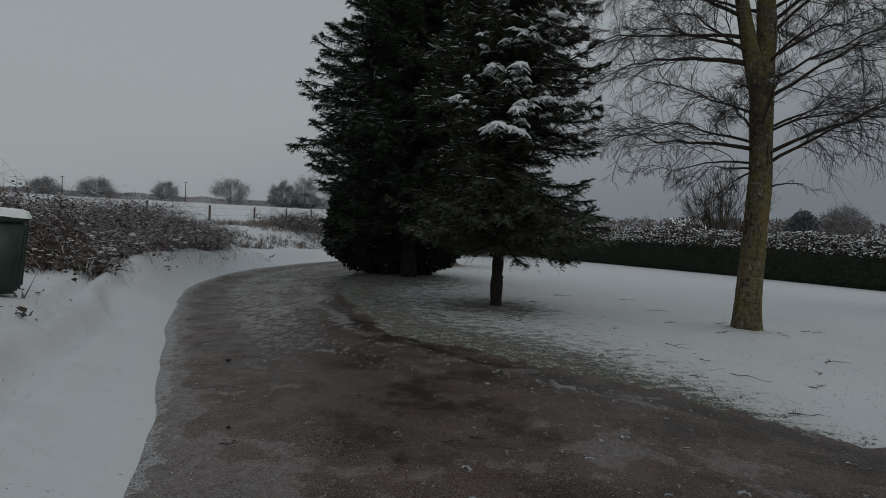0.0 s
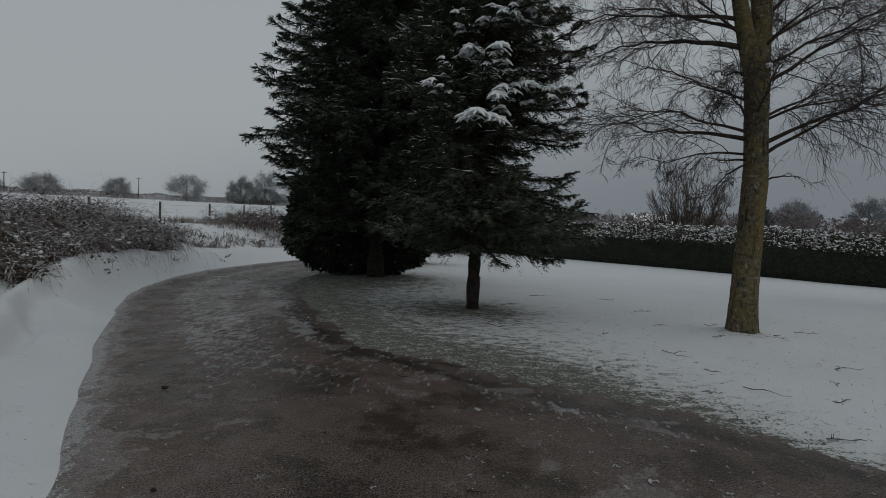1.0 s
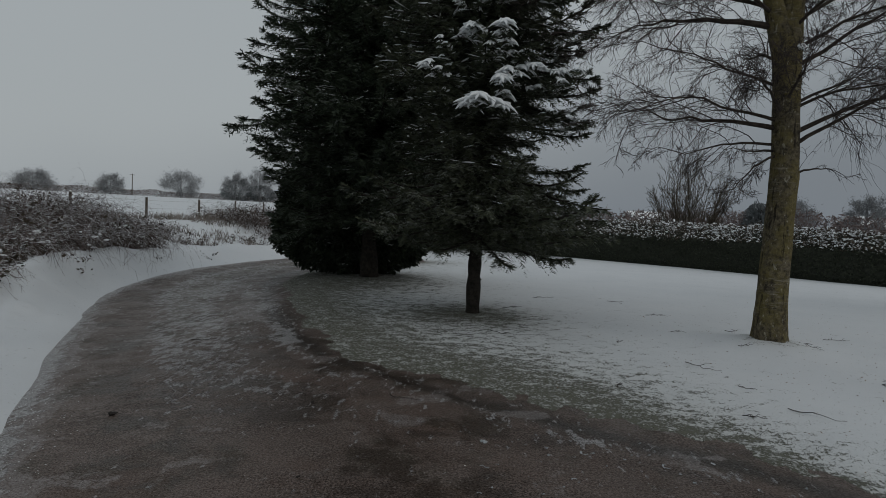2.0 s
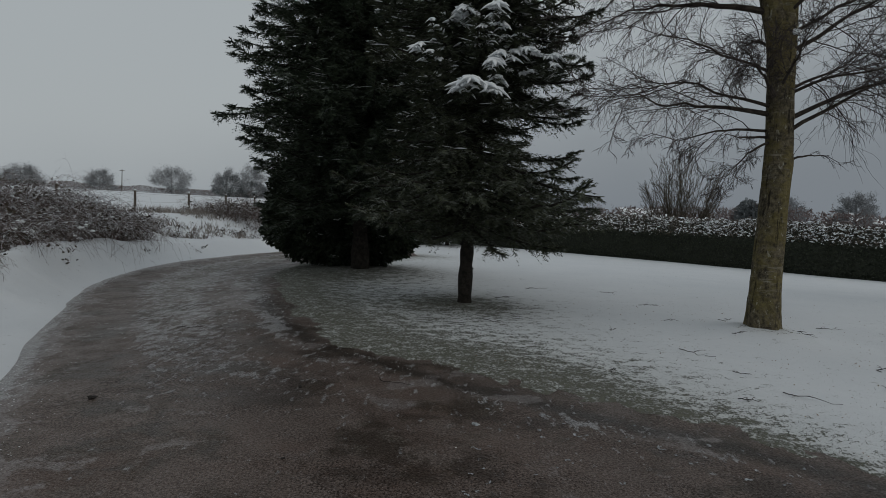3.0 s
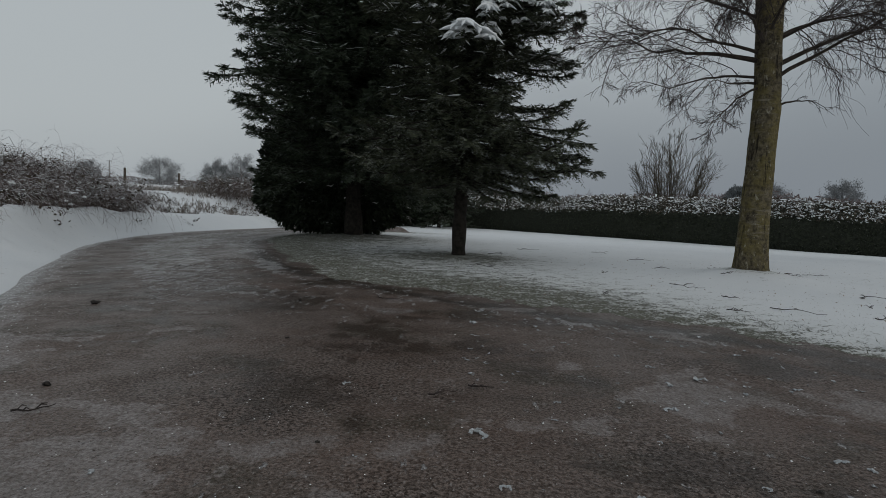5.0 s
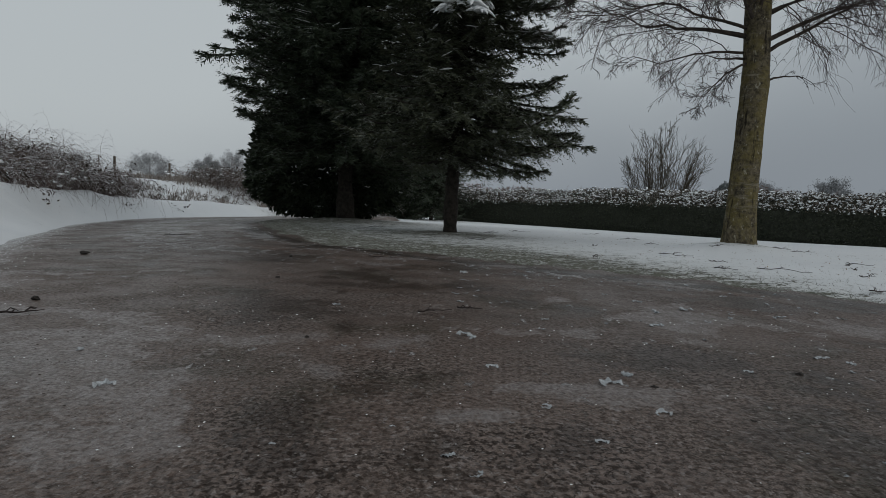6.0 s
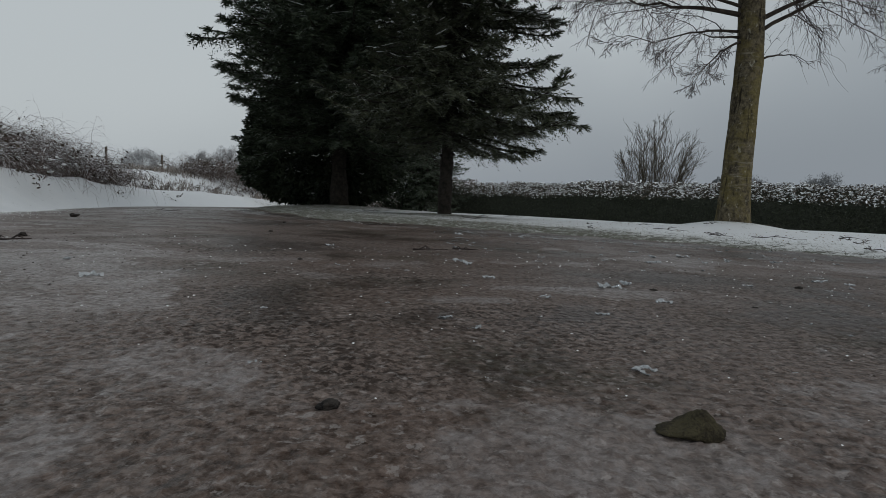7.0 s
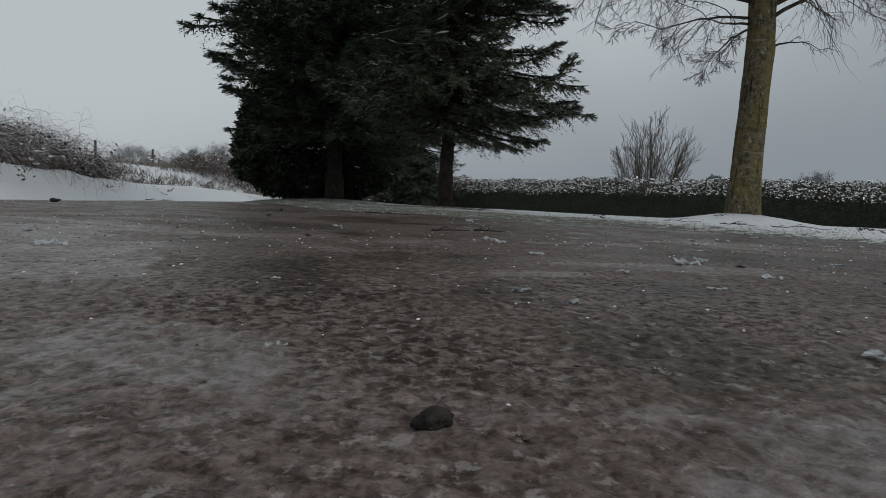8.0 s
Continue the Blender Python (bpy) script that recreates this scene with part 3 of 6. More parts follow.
value_layer(road, "crust", crust + (1.5 + 0.9 * wave(px, py, 0.5, 60)) * np.exp(-((pd - 0.02) / 0.16) ** 2) * pw + 0.5 * ease(py, 4.2, 8.0) * (0.7 + 0.6 * wave(px, py, 1.6, 55)) * (1 - 0.95 * pw * (1 - ease(-pd, 0.75, 1.2)) * ease(-pd, 0.1, 0.2)) + 0.12 * np.exp(-((px - 0.8) / 0.9) ** 2 - ((py - 3.5) / 1.2) ** 2) - 0.8 * ease(-py, -2.9, -2.4))
value_layer(road, "slush", 0.35 * np.exp(-((pd + 1.4) / 0.8) ** 2) + np.clip(0.35 + 1.1 * wave(px, py, 1.4, 54), 0, 1.2) * np.exp(-((pd + 0.42 + 0.1 * wave(px, py, 0.8, 47)) / 0.16) ** 2) + 0.1 * ease(py, 6, 11) + 1.9 * np.exp(-((pd + 0.05) / 0.20) ** 2) * pw
            + 1.3 * np.clip(0.3 + 1.2 * wave(px, py, 1.1, 59), 0, 1) * ease(px, 0.2, 1.4) * ~pw * (np.exp(-((pd + 0.34 + 0.05 * wave(px, py, 0.9, 52)) / 0.055) ** 2) + 0.7 * np.exp(-((pd + 0.72 + 0.06 * wave(px, py, 0.8, 56)) / 0.05) ** 2) - 1.2 * np.exp(-((pd + 0.50) / 0.07) ** 2))
            + sum(k * np.exp(-(((px - cx) / ex) ** 2 + ((py - cy) / ey) ** 2)) for cx, cy, ex, ey, k in SLUSH) * np.clip(0.75 + 1.3 * wave(px, py, 0.34, 58, 4), 0.1, 1.6))


def level(x, y):
    """The snow's height at one place."""
    h, d, s = ground_height(np.array([float(x)]), np.array([float(y)]))
    return float(max(h[0], fall(np.array(float(x))) if d[0] < 0.3 else h[0]))


# ---------------------------------------------------------------- trees
def unit(v):
    return v / (np.linalg.norm(v, axis=-1, keepdims=True) + 1e-9)


def sprays(bag, rng, root, way, size, tuft, gap, spread=0.95):
    """Needled shoots: many small pointed tufts to both sides of each shoot, all shoots at once."""
    n = len(root)
    k = max(4, int(np.median(size) / gap))
    s = (np.arange(k) + 0.5) / k
    side = unit(np.cross(way, np.array((0.0, 0.0, 1.0))) + 1e-4)
    up = np.cross(side, way)
    s2 = np.clip(s[None] + rng.uniform(-0.5, 0.5, (n, k)) / k, 0.02, 1)
    sgn = np.where(np.arange(k) % 2 == 0, 1.0, -1.0)[None] * np.ones((n, 1))
    tilt = rng.uniform(-0.7, 0.6, (n, k))
    centre = root[:, None] + way[:, None] * (size[:, None] * s2)[..., None]
    centre[..., 2] -= 0.12 * size[:, None] * s2 ** 2
    out = unit(way[:, None] * 0.75 + side[:, None] * (sgn * spread)[..., None] + up[:, None] * tilt[..., None])
    length = tuft * (1.15 - 0.75 * s2) * rng.uniform(0.6, 1.35, (n, k))
    half = way[:, None] * (length * 0.17)[..., None] + up[:, None] * (length * 0.07 * rng.choice([-1, 1], (n, k)))[..., None]
    tip = centre + out * length[..., None]
    bag.triangles((centre - half).reshape(-1, 3), (centre + half).reshape(-1, 3), tip.reshape(-1, 3))


def conifer(name, at, tall, reach, low, seed, label, trunk_r, tuft, gap, whorl, each, needles, lean=(0.0, 0.0), snowy=(), dust=60, lateral=0.07, start=1.0, even=(0.66, 1.12)):
    """A tapered trunk, drooping limbs in whorls, needled shoots, snow lying on some limbs.
    reach(z, azimuth): how far the crown goes; low(azimuth): where it begins."""
    rng = np.random.default_rng(seed)
    tree = thing(name, (at[0], at[1], level(*at) - 0.08), label, "tree")
    bag = Bag()
    zs = np.linspace(0, tall, 60)
    axis = np.stack((lean[0] * zs + 0.03 * np.sin(zs * 1.3 + seed), lean[1] * zs + 0.03 * np.cos(zs * 1.1), zs), 1)
    radii = trunk_r * (1 - zs / tall) ** 0.8 + 0.008
    radii = radii * (1 + np.random.default_rng(seed + 50).normal(0, 0.085, 60))
    radii[0] *= 1.3
    bag.tube(axis, radii, 12)
    # knots and stubs of shed limbs
    knots = np.random.default_rng(seed + 70)
    for kz, ka in zip(knots.uniform(0.25, 1.9, 26), knots.uniform(0, 2 * np.pi, 26)):
        out = np.array((math.cos(ka), math.sin(ka), -0.15))
        foot = np.array((np.interp(kz, zs, axis[:, 0]), np.interp(kz, zs, axis[:, 1]), kz))
        bag.tube(foot + out * (trunk_r * np.array((0.6, 1.0, 1.0 + knots.uniform(0.08, 0.30))))[:, None], (0.034, 0.028, 0.014), 6)
    part("trunk", bag, SPRUCE_BARK, tree, "dark fissured trunk", True)
    wood, leaf, dusting = Bag(), Bag(), Bag()
    loads = []

    def limb(rng, zz, az, r, load=0.0):
        flat = np.array((math.cos(az), math.sin(az), 0.0))
        s = np.linspace(0, 1, 8)
        rise = 0.35 * ease(zz, tall * 0.55, tall) - 0.12
        sag = rng.uniform(0.10, 0.40) * (1 - 0.5 * zz / tall)
        foot = np.array((np.interp(zz, zs, axis[:, 0]), np.interp(zz, zs, axis[:, 1]), zz))
        pts = foot + flat * (r * s)[:, None]
        pts[:, 2] += r * (rise * s - sag * s ** 2 + rng.uniform(0.12, 0.34) * s ** 4)
        wood.tube(pts, 0.010 + 0.012 * r * (1 - s), 4, cap=False)
        m = max(6, int(r / lateral))
        t = np.sort(rng.uniform(0.16, 1.0, m * 2))
        root = np.stack([np.interp(t, s, pts[:, a]) for a in range(3)], 1)
        tangent = unit(np.stack([np.interp(np.clip(t + 0.05, 0, 1), s, pts[:, a]) - np.interp(t - 0.05, s, pts[:, a]) for a in range(3)], 1))
        side = np.array((-flat[1], flat[0], 0.0))
        sign = rng.choice([-1.0, 1.0], m * 2)
        way = unit(tangent * rng.uniform(0.55, 1.0, (m * 2, 1)) + side * (sign * rng.uniform(0.35, 1.0, m * 2))[:, None] + np.array((0, 0, 1.0)) * rng.uniform(-0.85, 0.40, (m * 2, 1)))
        size = np.clip(0.42 * r * (1.08 - t) ** 0.8, 0.12, 0.62) * rng.uniform(0.6, 1.2, m * 2)
        sprays(leaf, rng, root, way, size, tuft, gap)
        if rng.uniform() < dust / (tall / whorl * each) and r > 0.5 and zz > 2.7:
            for _ in range(2 if zz < 3.3 else 6):
                j = rng.integers(m, m * 2)
                q = root[j] + way[j] * np.linspace(0.1, 1.0, 4)[:, None] * (1, 1, 0.4) * size[j] + (0, 0, 0.03)
                dusting.tube(q, np.array((0.004, 0.013, 0.014, 0.003)) * rng.uniform(0.5, 1.7), 5, 0.5)
        if load:
            loads.append((pts, load))

    z = start
    while z < tall - 0.25:
        n = each + int(rng.integers(0, 3))
        first = rng.uniform(0, 2 * np.pi)
        for i in range(n):
            az = first + i * 2 * np.pi / n + rng.normal(0, 0.12)
            zz = z + rng.uniform(-0.5, 0.5) * whorl
            if zz >= low(az):
                r = reach(zz, az) * rng.uniform(*even)
                if r > 0.12:
                    limb(rng, zz, az, r)
        z += whorl
    # limbs that stand a little out of the crown and carry heaps of snow
    loaded = np.random.default_rng(seed + 60)
    for zz, az, load in snowy:
        limb(loaded, zz, radians(az), reach(zz, radians(az)) * 1.04, load)
    part("inner_wood", wood, SPRUCE_BARK, tree, kind="stuff")
    part("crown", leaf, needles, tree, "dense drooping needled branches")
    if dusting.n:
        part("snow_dusting", dusting, SNOW, tree, "thin lines of snow", kind="stuff")
    rng = loaded
    for pts, load in loads:
        heap = Bag()
        s = np.linspace(0, 1, len(pts))
        side = unit(np.cross(pts[-1] - pts[2], (0, 0, 1.0)))
        out = unit((pts[-1] - pts[2]) * (1, 1, 0))
        for u, across in zip(rng.uniform(0.62, 1.06, 11), rng.uniform(-1, 1, 11)):
            spot = np.array([np.interp(u, s, pts[:, a]) for a in range(3)]) + out * max(0.0, u - 1) * 1.2 + side * across * 0.30 * load * (1.25 - u) / 0.65 + (0, 0, 0.055 - 0.06 * abs(across))
            k = rng.uniform(0.55, 1.15) * load
            heap.pad(spot, 0.075 * k, rng, 0.42)
            for turn in np.linspace(-1.15, 1.15, 5) + rng.normal(0, 0.15, 5):
                way_out = out * math.cos(turn) + side * math.sin(turn)
                span = rng.uniform(0.10, 0.20) * k
                q = spot + way_out * (np.linspace(0, 1, 5) * span)[:, None] - np.array((0, 0, 1.0)) * (np.linspace(0, 1, 5) ** 2 * span * rng.uniform(0.25, 0.7))[:, None]
                heap.tube(q, np.array((0.040, 0.040, 0.033, 0.021, 0.004)) * k * rng.uniform(0.75, 1.2), 6, 0.55)
        part("snow_load", heap, SNOW, tree, "heap of snow on a limb", True, "stuff")
    return tree


def reach_spruce(z, az):
    base = np.interp(z, [1.0, 1.35, 1.7, 2.0, 2.3, 2.7, 3.2, 3.7, 4.2, 5.2, 6.5, 8.5, 10.6], [1.0, 1.7, 2.05, 2.2, 2.12, 1.75, 1.5, 1.70, 1.80, 1.68, 1.45, 0.95, 0.1])
    if z < 1.75 and math.cos(az) < 0.2:
        base *= 0.7
    if 2.72 < z < 3.25 and math.cos(az) > 0.35:
        base *= 0.62
    return base * (1 + 0.10 * math.sin(3 * az + z * 2.1) + 0.08 * math.sin(7 * az - z * 3.0))


def reach_fir(z, az):
    base = np.interp(z, [0.8, 2.0, 3.2, 4.4, 5.5, 6.8, 8.6, 11.0, 14.0], [1.6, 2.2, 2.8, 3.3, 3.0, 2.7, 2.3, 1.5, 0.1])
    return base * (1 + 0.07 * math.sin(3 * az + z * 1.7) + 0.07 * math.sin(8 * az - z * 2.3))


conifer("spruce", SPRUCE_AT, 10.8, reach_spruce, lambda az: 1.28, 4,
        "dark green spruce with snow on its limbs", 0.108, 0.085, 0.017, 0.19, 10, NEEDLE, (0.004, 0.0),
        [(3.72, -93, 1.45), (3.70, -83, 1.1), (3.92, -78, 1.0), (3.88, -55, 0.6), (3.92, -117, 0.8), (4.22, -114, 0.5), (4.12, -70, 0.6), (4.25, -65, 1.0), (4.3, -48, 0.9), (4.22, -88, 0.6), (4.38, -82, 1.15),
         (4.66, -97, 1.25), (4.98, -106, 0.7), (5.15, -63, 0.6), (5.15, -87, 0.8), (5.32, -78, 0.95), (5.36, -69, 0.95), (5.7, -96, 0.8), (5.75, -56, 0.8), (6.1, -75, 0.9), (6.5, -88, 0.8), (6.8, -62, 0.8), (7.3, -76, 0.8)], 900)
conifer("fir", FIR_AT, 14.2, reach_fir, lambda az: 1.5 - 0.2 * math.cos(az), 9,
        "tall dense dark green conifer at the bend", 0.20, 0.130, 0.035, 0.22, 13, NEEDLE_B, (0.006, 0.0), [(6.2, -70, 1.0), (5.2, -40, 1.0)], 90, 0.085, even=(0.80, 1.08))
conifer("fir", (-0.7, 39.0), 11.0, lambda z, az: reach_fir(max(z, 3.2) * 1.2, az) * 0.95, lambda az: 0.55, 12,
        "dark green conifer behind the others", 0.14, 0.11, 0.03, 0.36, 9, NEEDLE_B, (0.0, 0.0), (), 10, 0.13, 0.5)


def evergreen_bush(at, rx, ry, rz, seed, count, label, material=YEW, leaf_size=(0.05, 0.10), specks=26):
    """A rounded evergreen, leafy to the ground, with an uneven outline."""
    rng = np.random.default_rng(seed)
    bush = thing("evergreen_bush", (at[0], at[1], level(*at)), label, "bush")
    stems = Bag()
    for _ in range(9):
        a = rng.uniform(0, 2 * np.pi)
        s = np.linspace(0, 1, 5)[:, None]
        stems.tube(np.array((0, 0, -0.1)) + np.hstack((np.cos(a) * rx * 0.6 * s, np.sin(a) * ry * 0.6 * s, rz * 1.5 * s)), np.linspace(0.06, 0.02, 5), 5)
    part("stem_cluster", stems, SPRUCE_BARK, bush, kind="stuff")
    leaf = Bag()
    u = rng.uniform(-0.97, 1, count)
    a = rng.uniform(0, 2 * np.pi, count)
    c = np.sqrt(1 - u * u)
    lump = 1 + 0.06 * np.sin(5 * a + 4 * u) + 0.05 * np.sin(11 * a - 9 * u) + 0.04 * np.sin(19 * a + 17 * u)
    depth = lump * (1 - 0.30 * rng.uniform(0, 1, count) ** 2)
    belly = rz * 0.55
    centre = np.stack((np.cos(a) * c * rx * depth, np.sin(a) * c * ry * depth, belly + np.where(u < 0, belly, rz) * u * depth), 1)
    centre[:, 2] = np.maximum(centre[:, 2], rng.uniform(0.02, 0.12, count))
    out = unit(np.stack((np.cos(a) * c, np.sin(a) * c, u), 1) + rng.normal(0, 0.5, (count, 3)))
    cross = unit(np.cross(out, rng.normal(0, 1, (count, 3))))
    size = rng.uniform(*leaf_size, (count, 1))
    leaf.leaves(centre, out * size, cross * size * 0.38)
    part("foliage", leaf, material, bush, "close dark sprays")
    heap = Bag()
    for _ in range(specks):
        i = rng.integers(0, count)
        if -0.75 < u[i] < 0.15 and out[i, 1] < 0.2:
            q = centre[i] + np.stack((np.linspace(-0.07, 0.07, 4), np.zeros(4), rng.normal(0, 0.015, 4)), 1) * rng.uniform(0.7, 1.6)
            heap.tube(q, (0.006, 0.03, 0.028, 0.005), 6, 0.6)
    if heap.n:
        part("snow_dusting", heap, SNOW, bush, "scraps of snow", kind="stuff")
    return bush


evergreen_bush((-3.1, 17.15), 2.25, 1.35, 2.3, 21, 60000, "rounded dark evergreen bush, leafy to the ground", specks=110)
evergreen_bush((-2.7, 39.6), 2.9, 1.6, 3.2, 22, 22000, "dark evergreen bush at the far end of the hedge", leaf_size=(0.08, 0.16))


def shoot(bag, rng, start, way, length, radius, bend, sag, sides=3, points=5, jitter=0.05):
    s = np.linspace(0, 1, points)
    pts = start + way * (length * s)[:, None] + bend * (length * s ** 2)[:, None]
    pts = pts + rng.normal(0, jitter * length / points, (points, 3)) * s[:, None]
    pts[:, 2] -= sag * length * s ** 2
    bag.tube(pts, radius * (1 - 0.75 * s), sides, cap=False)
    return pts


def ramify(bags, rng, pts, radius, length, depth, sag, counts, spread=0.75, keep=0.25, thin=0.0022):
    """Side shoots along a shoot, and theirs in turn."""
    if depth >= len(counts):
        return
    n = counts[depth]
    m = len(pts)
    for i in range(n):
        s = keep + (1 - keep) * (i + rng.uniform(0.1, 0.9)) / n
        f = s * (m - 1)
        j = min(int(f), m - 2)
        foot = pts[j] + (pts[j + 1] - pts[j]) * (f - j)
        tangent = unit(pts[j + 1] - pts[j])
        side = unit(np.cross(tangent, rng.normal(0, 1, 3)))
        way = unit(tangent + side * rng.uniform(0.5, 1.25) * spread + np.array((0, 0, 0.12 * (1 - depth))))
        size = length * rng.uniform(0.28, 0.55) * (1.12 - 0.55 * s)
        r = max(radius * (1 - 0.7 * s) * 0.55, thin)
        child = shoot(bags[min(depth, len(bags) - 1)], rng, foot, way, size, r, rng.normal(0, 0.12, 3), sag * (0.5 + 0.5 * depth), 3, 5 if depth < 1 else 4 if depth < 2 else 3, 0.22)
        ramify(bags, rng, child, r, size, depth + 1, sag, counts, spread, 0.12, thin)


LIMB = plain("birch_limb", (0.022, 0.017, 0.014), (0.060, 0.047, 0.036), 9.0, 0.9, 0.01)


def thin_tubes(bag, lines, radii):
    """Three-sided tubes along many lines of equal point count at once: lines (n, p, 3), radii (n,)."""
    n, p, _ = lines.shape
    tan = unit(np.gradient(lines, axis=1))
    ref = np.where(np.abs(tan.mean(1, keepdims=True)[..., 2:]) < 0.75, np.array((0.0, 0.0, 1.0)), np.array((1.0, 0.13, 0.0)))
    u = unit(np.cross(tan, ref))
    v = np.cross(u, tan)
    ang = np.arange(3) * 2 * np.pi / 3
    r = radii[:, None] * np.linspace(1.0, 0.45, p)[None]
    ring = (u[:, :, None] * np.cos(ang)[:, None] + v[:, :, None] * np.sin(ang)[:, None]) * r[..., None, None]
    verts = lines[:, :, None] + ring
    base = (np.arange(n) * p * 3)[:, None, None]
    i, j = (np.arange(p - 1) * 3)[None, :, None], np.arange(3)[None, None]
    k = (j + 1) % 3
    bag.add(verts, np.stack(np.broadcast_arrays(base + i + j, base + i + k, base + i + 3 + k, base + i + 3 + j), -1).reshape(-1, 4))


def side_shoots(rng, lines, lengths, each, low, high, points, turn, kink, droop, lift=0.0, keep=0.12):
    """Kinked shoots that leave the given lines, and grow to a share (low to high) of their length."""
    n, p, _ = lines.shape
    s = keep + (1 - keep) * (np.arange(each)[None] + rng.uniform(0.05, 0.95, (n, each))) / each
    f = np.clip(s, 0, 0.999) * (p - 1)
    j = f.astype(int)
    row = np.arange(n)[:, None]
    a, b = lines[row, j], lines[row, j + 1]
    foot = a + (b - a) * (f - j)[..., None]
    tan = unit(b - a)
    side = unit(np.cross(tan, rng.normal(0, 1, (n, each, 3))))
    way = unit(tan + side * (rng.uniform(0.45, 1.25, (n, each)) * turn)[..., None] + np.array((0, 0, lift)))
    size = lengths[:, None] * rng.uniform(low, high, (n, each)) * (1.15 - 0.65 * s)
    way, foot, size = way.reshape(-1, 3), foot.reshape(-1, 3), size.ravel()
    pts = [foot]
    for q in range(1, points):
        way = unit(way + rng.normal(0, kink, way.shape) - np.array((0, 0, droop * q / points)))
        pts.append(pts[-1] + way * (size / (points - 1))[:, None])
    return np.stack(pts, 1), size


def birch_limb(rng, tree, foot, way, length, r, sag, plenty):
    """One limb with three orders of shoots, the last hanging."""
    m = 13
    s = np.linspace(0, 1, m)
    pts = foot + way * (length * s)[:, None] + np.cumsum(rng.normal(0, 0.045, (m, 3)), 0) * (length * s)[:, None] * 0.6 + rng.normal(0, 0.012, (m, 3)) * s[:, None]
    pts[:, 2] -= sag * length * s ** 2
    wood, fine = Bag(), Bag()
    wood.tube(pts, r * 0.92 * (1 - 0.93 * s) ** 1.5 + 0.003, 7, cap=False)
    one, l1 = side_shoots(rng, pts[None], np.array([length]), max(3, int(18 * plenty)), 0.24, 0.58, 8, 0.85, 0.20, 0.06, 0.08)
    two, l2 = side_shoots(rng, one, l1, 9 if plenty > 0.5 else 4, 0.28, 0.60, 6, 0.9, 0.22, 0.16)
    three, l3 = side_shoots(rng, two, l2, 5 if plenty > 0.5 else 3, 0.40, 0.85, 5, 0.8, 0.24, 0.42)
    thin_tubes(fine, one, np.clip(l1 * 0.0085, 0.0042, 0.010))
    thin_tubes(fine, two, np.clip(l2 * 0.008, 0.0034, 0.0048))
    thin_tubes(fine, three, np.full(len(three), 0.0026))
    limb = part("limb", wood, LIMB, tree)
    part("twig_spray", fine, TWIG, limb, "fine purplish twigs", kind="stuff")


